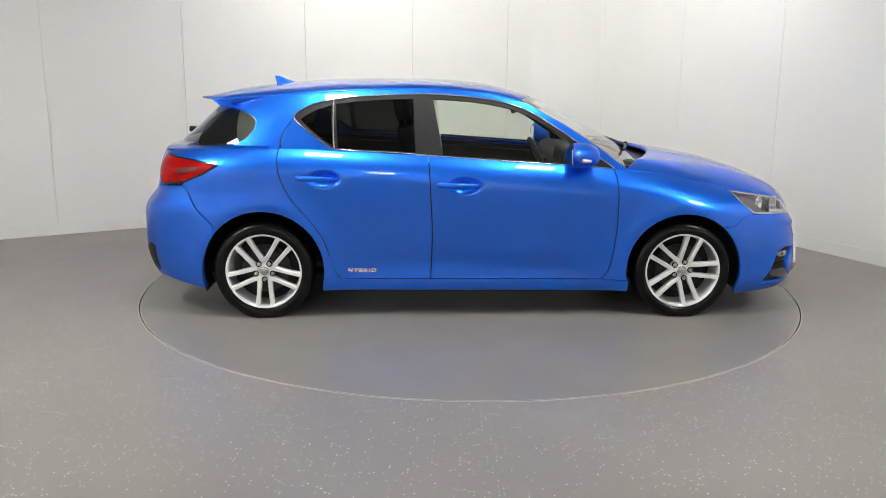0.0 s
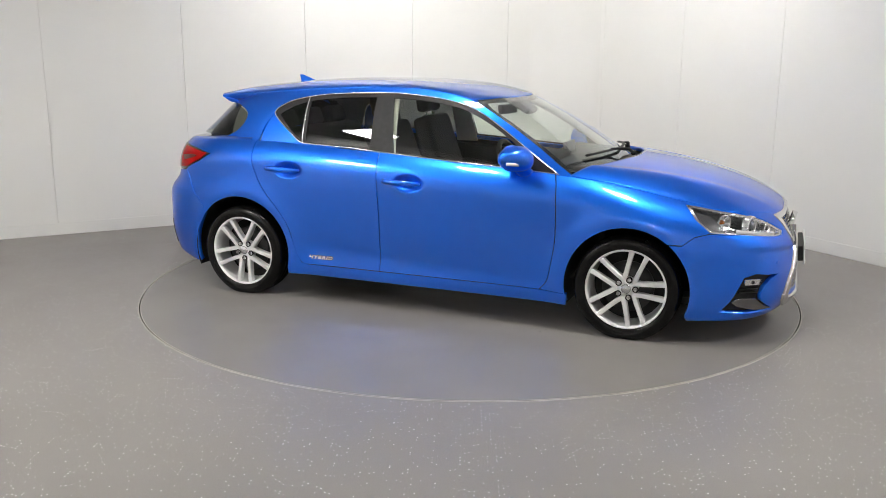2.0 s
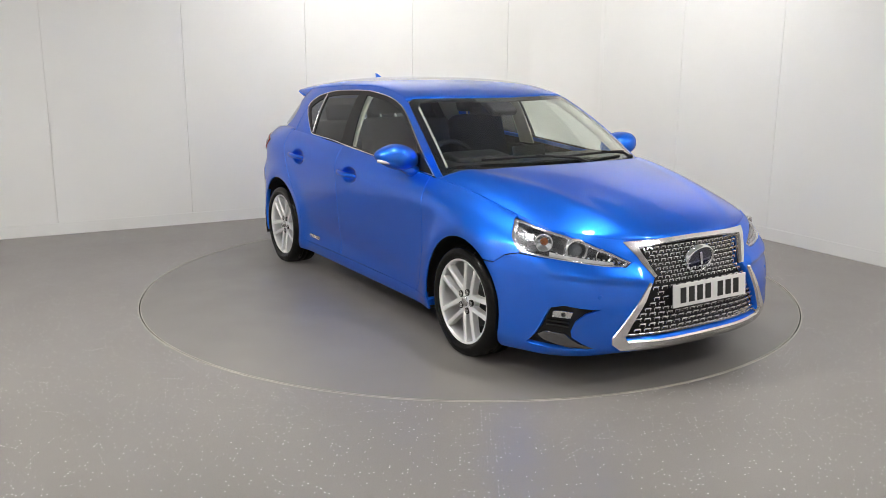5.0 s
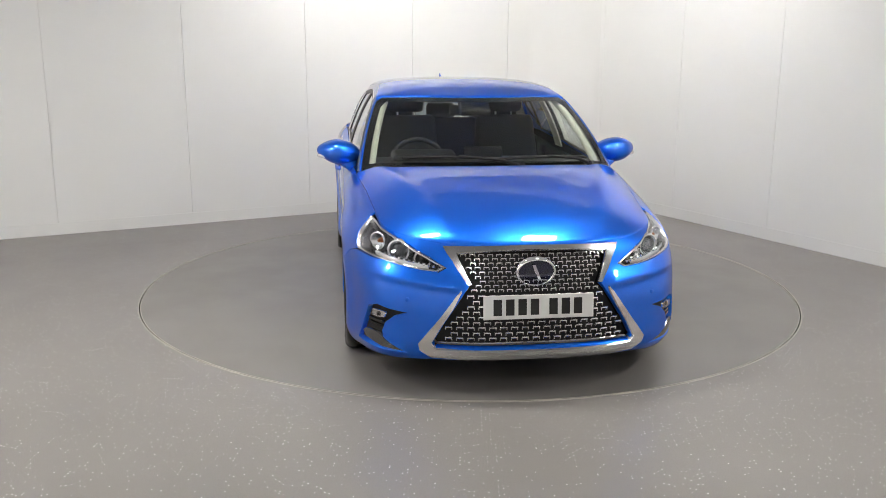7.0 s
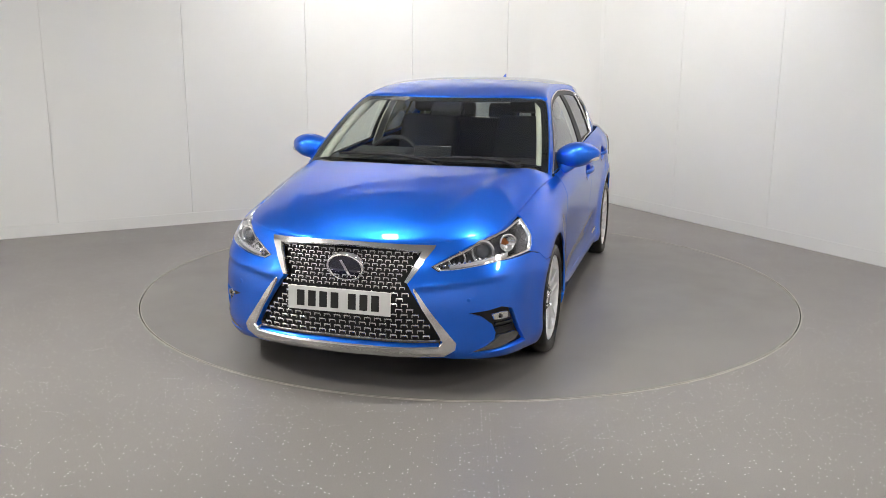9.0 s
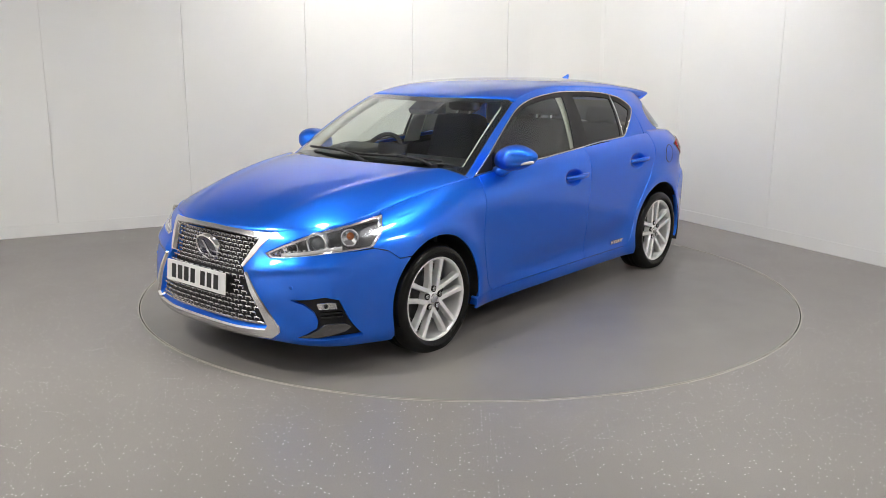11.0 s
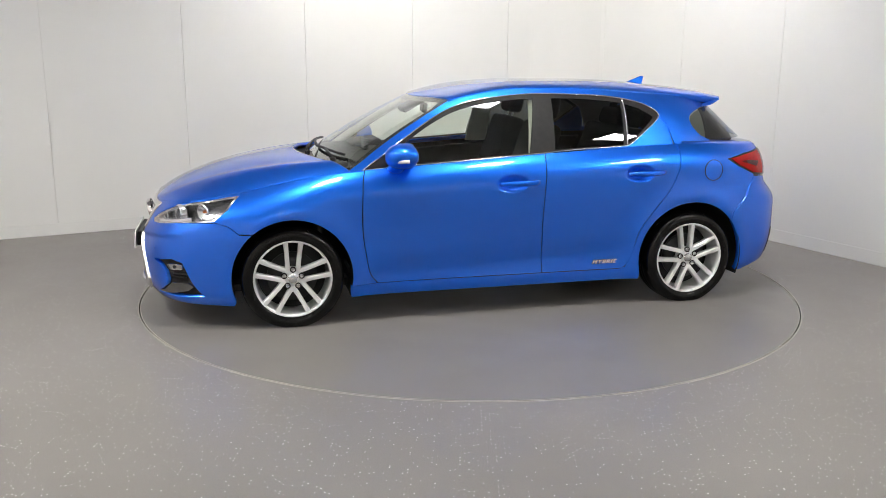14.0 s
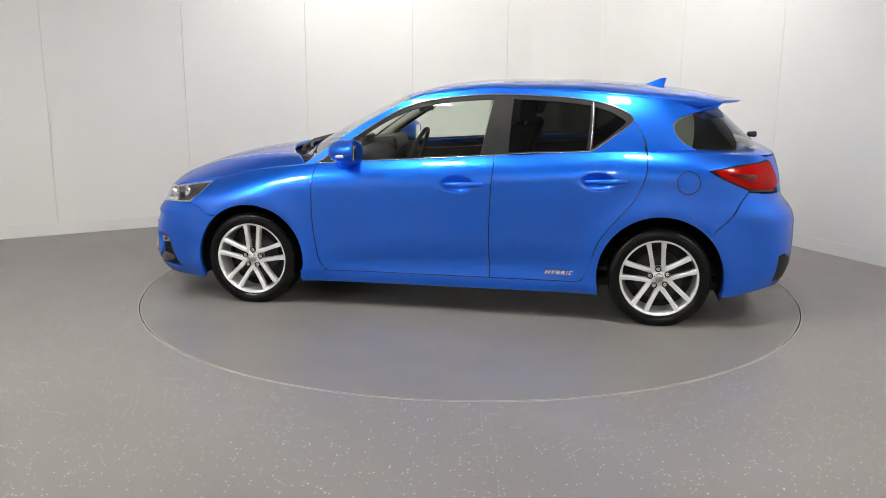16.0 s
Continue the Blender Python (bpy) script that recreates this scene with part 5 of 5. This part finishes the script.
def build_inside(car):
    part("cabin_floor", box_bm(2.6, 1.42, 0.03, (-0.35, 0, 0.30), 0.01), M_FABRIC, car, "dark carpet")
    part("bulkhead", box_bm(0.04, 1.40, 0.66, (1.12, 0, 0.60), 0.01), M_BLACK, car)
    dash = soft_box("dashboard", (0.50, 1.46, 0.34), (0.82, 0, 0.80), (0, 4, 0), M_BLACK, car, "black soft-touch dashboard", 0.09)
    soft_box("instrument_hood", (0.22, 0.40, 0.12), (0.68, -0.36, 0.955), (0, 6, 0), M_BLACK, dash, "", 0.04).parent = car
    soft_box("display_screen", (0.03, 0.24, 0.10), (0.74, 0.0, 1.0), (0, -10, 0), M_GLOSS, car, "dark display screen", 0.01)
    soft_box("centre_console", (0.9, 0.22, 0.36), (0.25, 0, 0.50), (0, -8, 0), M_BLACK, car, "black centre console", 0.04)
    # steering wheel, on the right
    ring = [Vector((0.0, 0.185 * math.cos(a), 0.185 * math.sin(a))) for a in np.linspace(0, 2 * math.pi, 41)[:-1]]
    m = pose(0.46, -0.37, 0.895, 0, -24, 0)
    wheel = sweep_mesh("steering_wheel", [m @ p for p in ring], 0.016, M_BLACK, car, "black leather steering wheel", 10, 1.0, True)
    part("steering_boss", box_bm(0.06, 0.15, 0.12, (0.03, 0, -0.01), 0.025, 3), M_BLACK, wheel, "", m, True)
    for a in (0, 180, 270):
        part("steering_spoke", box_bm(0.02, 0.15, 0.03, (0.01, 0.11, 0), 0.006), M_SATIN if a == 270 else M_BLACK, wheel, "", m @ pose(0, 0, 0, a))
    for y in (-0.37, 0.37):
        seat = soft_box("front_seat", (0.52, 0.50, 0.17), (0.02, y, 0.50), (0, -9, 0), M_FABRIC, car, "dark upholstered front seat", 0.05)
        bk = pose(-0.33, y, 0.86, 0, -18, 0)
        b = part("backrest", box_bm(0.14, 0.50, 0.64, (0, 0, 0), 0.05, 4), M_FABRIC, seat, "", seat.matrix_basis.inverted() @ bk, True)
        for v in b.data.vertices:
            v.co.y *= 1 - 0.16 * max(0.0, v.co.z / 0.32)
        hd = bk @ pose(0.012, 0, 0.435, 0, 8, 0)
        part("headrest", box_bm(0.10, 0.27, 0.17, (0, 0, 0), 0.045, 4), M_FABRIC, seat, "", seat.matrix_basis.inverted() @ hd, True)
        for d in (-0.06, 0.06):
            # matt white stands in for the glint on the chrome posts
            part("headrest_post", cyl_bm(0.007, 0.10, (0, d, 0.345), "z", 10), M_LETTER, seat, "chrome post, its shine painted white", seat.matrix_basis.inverted() @ bk)
    bench = soft_box("rear_bench", (0.50, 1.25, 0.18), (-0.78, 0, 0.50), (0, -8, 0), M_FABRIC, car, "dark upholstered rear bench", 0.05)
    bk = pose(-1.12, 0, 0.82, 0, -20, 0)
    part("bench_back", box_bm(0.14, 1.22, 0.58, (0, 0, 0), 0.05, 4), M_FABRIC, bench, "", bench.matrix_basis.inverted() @ bk, True)
    for y in (-0.36, 0.0, 0.36):
        part("rear_headrest", box_bm(0.09, 0.24, 0.13, (-0.005, y, 0.36), 0.04, 4), M_FABRIC, bench, "", bench.matrix_basis.inverted() @ bk, True)
    part("parcel_shelf", box_bm(0.6, 1.2, 0.02, (-1.50, 0, 1.0), 0.006), M_FABRIC, car, "dark parcel shelf")
    # mirror and camera pod behind the windscreen
    q = screen(0.0, 1.30)
    soft_box("sensor_pod", (0.20, 0.20, 0.045), (q[0] - 0.10, 0, 1.285), (0, 30, 0), M_BLACK, car, "black camera pod behind the windscreen", 0.018)
    soft_box("interior_mirror", (0.035, 0.24, 0.065), (0.31, -0.03, 1.25), (0, -8, -8), M_BLACK, car, "black interior mirror", 0.016)
    # pale inner trim
    for side in (1, -1):
        panel("pillar_trim", cabin_line([(-0.375, 1.375), (-0.235, 1.375), (-0.19, 0.96), (-0.36, 0.96)]), cabin, M_CREAM, car, "pale inner pillar trim", side=side, step=0.06, lift=-0.03, thick=0.01)
        zz = np.linspace(1.30, 0.93, 10)
        a = [(pillar_edge(z) + 0.01, z) for z in zz]
        b = [(pillar_edge(z) - 0.075, z) for z in zz]
        panel("screen_pillar_trim", cabin_line(a + b[::-1]), cabin, M_CREAM, car, "pale windscreen pillar trim", side=side, step=0.04, lift=-0.03, thick=0.01)
        inner = [(pillar_edge(z) - 0.050, side * (float(cabin(pillar_edge(z), z)[1]) - 0.066), z) for z in zz]
        sweep_mesh("pillar_cover", inner, 0.027, M_CREAM, car, "pale padded windscreen pillar cover", 12)
        rail = [(x, float(rail_z(x)) - 0.004) for x in np.linspace(-1.45, 0.30, 24)]
        top = curve1d(WINDOW_TOP)
        low = [(x, float(top(x)) - 0.012) for x in np.linspace(0.25, -1.0, 20)] + [(-1.12, 1.22), (-1.20, 1.05), (-1.45, 1.05)]
        panel("roof_rail_trim", cabin_line(rail + low), cabin, M_CREAM, car, "pale roof rail trim", side=side, step=0.05, lift=-0.022, thick=0.01)
        uv = side_line(along(shoulder, -1.15, 0.84, 20, -0.02) + [(0.84, 0.45), (-0.95, 0.45)])
        panel("door_card", uv, body, M_BLACK, car, "black inner door panel", side=side, step=0.08, lift=-0.07, thick=0.01)


def build_table_marks(table):
    """Drips of water and little scuffs that turn with the deck."""
    random.seed(7)
    for x, y, n, sp in ((-0.31, -0.88, 3, 0.05), (-0.65, -0.75, 5, 0.06), (-0.40, -0.37, 4, 0.08), (-0.68, -0.36, 4, 0.08), (1.64, -0.27, 8, 0.08), (1.72, -0.70, 2, 0.03), (0.85, 0.70, 5, 0.12), (1.05, 1.04, 2, 0.03), (1.94, 0.09, 1, 0.02), (1.65, 0.23, 4, 0.06), (0.77, -0.92, 6, 0.06)):
        for i in range(n):
            r = random.uniform(0.0025, 0.006)
            vs, fs = lathe([(r, 0.0), (r * 0.8, r * 0.22), (r * 0.4, r * 0.36), (0.0, r * 0.4)], 12, "z")
            px, py = x + random.gauss(0, sp * 0.6), y + random.gauss(0, sp * 0.35)
            vs = [(v[0] * 1.3 + px, v[1] + py, v[2] - 0.0002) for v in vs]
            link_mesh("water_drop", vs, fs, M_WATER, table, "clear water drop")


M_WATER = mat("water", (0.9, 0.95, 1.0), 0.02, 0.0, 0.0, Transmission_Weight=0.9, IOR=1.33)


def make_car():
    car = tagged(new("car"), "bright metallic blue five-door hatchback parked on the turntable", "car")
    doors = build_panels(car)
    build_top(car)
    build_nose(car)
    build_tail(car)
    for x, y, side, turn in ((1.3, 0.862, 1, 52), (-1.3, 0.862, 1, 61), (1.3, -0.862, -1, 36), (-1.3, -0.862, -1, 18)):
        build_wheel(car, x, y, side, turn)
    build_mirrors(doors)
    build_handles(doors, car)
    build_roof_things(car)
    build_inside(car)
    part("floor_pan", box_bm(3.5, 1.26, 0.05, (0.05, 0, 0.20), 0.01), M_BLACK, car, "dark underbody")
    for side in (1, -1):
        part("side_tray", box_bm(1.86, 0.20, 0.04, (0, side * 0.735, 0.205), 0.008), M_BLACK, car)
    return car


make_room()
make_lights()
TABLE = make_turntable()
CAR = make_car()
build_table_marks(TABLE)


def motions():
    turn = [(0.0, 3.2), (1.0, -8.35), (2.0, -20.3), (3.0, -32.35), (4.0, -44.25), (5.5, -62.3), (6.5, -74.45), (7.5, -86.65), (8.5, -98.8), (9.5, -111.0), (11.0, -128.8), (12.0, -140.6), (13.0, -152.6), (14.0, -164.65), (15.0, -176.85), (16.0, -189.05)]
    walk(CAR, [(t, pose(0, 0, 0, 0, 0, a) @ pose(-0.0023, -0.0313, 0)) for t, a in turn])
    walk(TABLE, [(t, pose(0, 0, 0, 0, 0, a)) for t, a in turn])


motions()
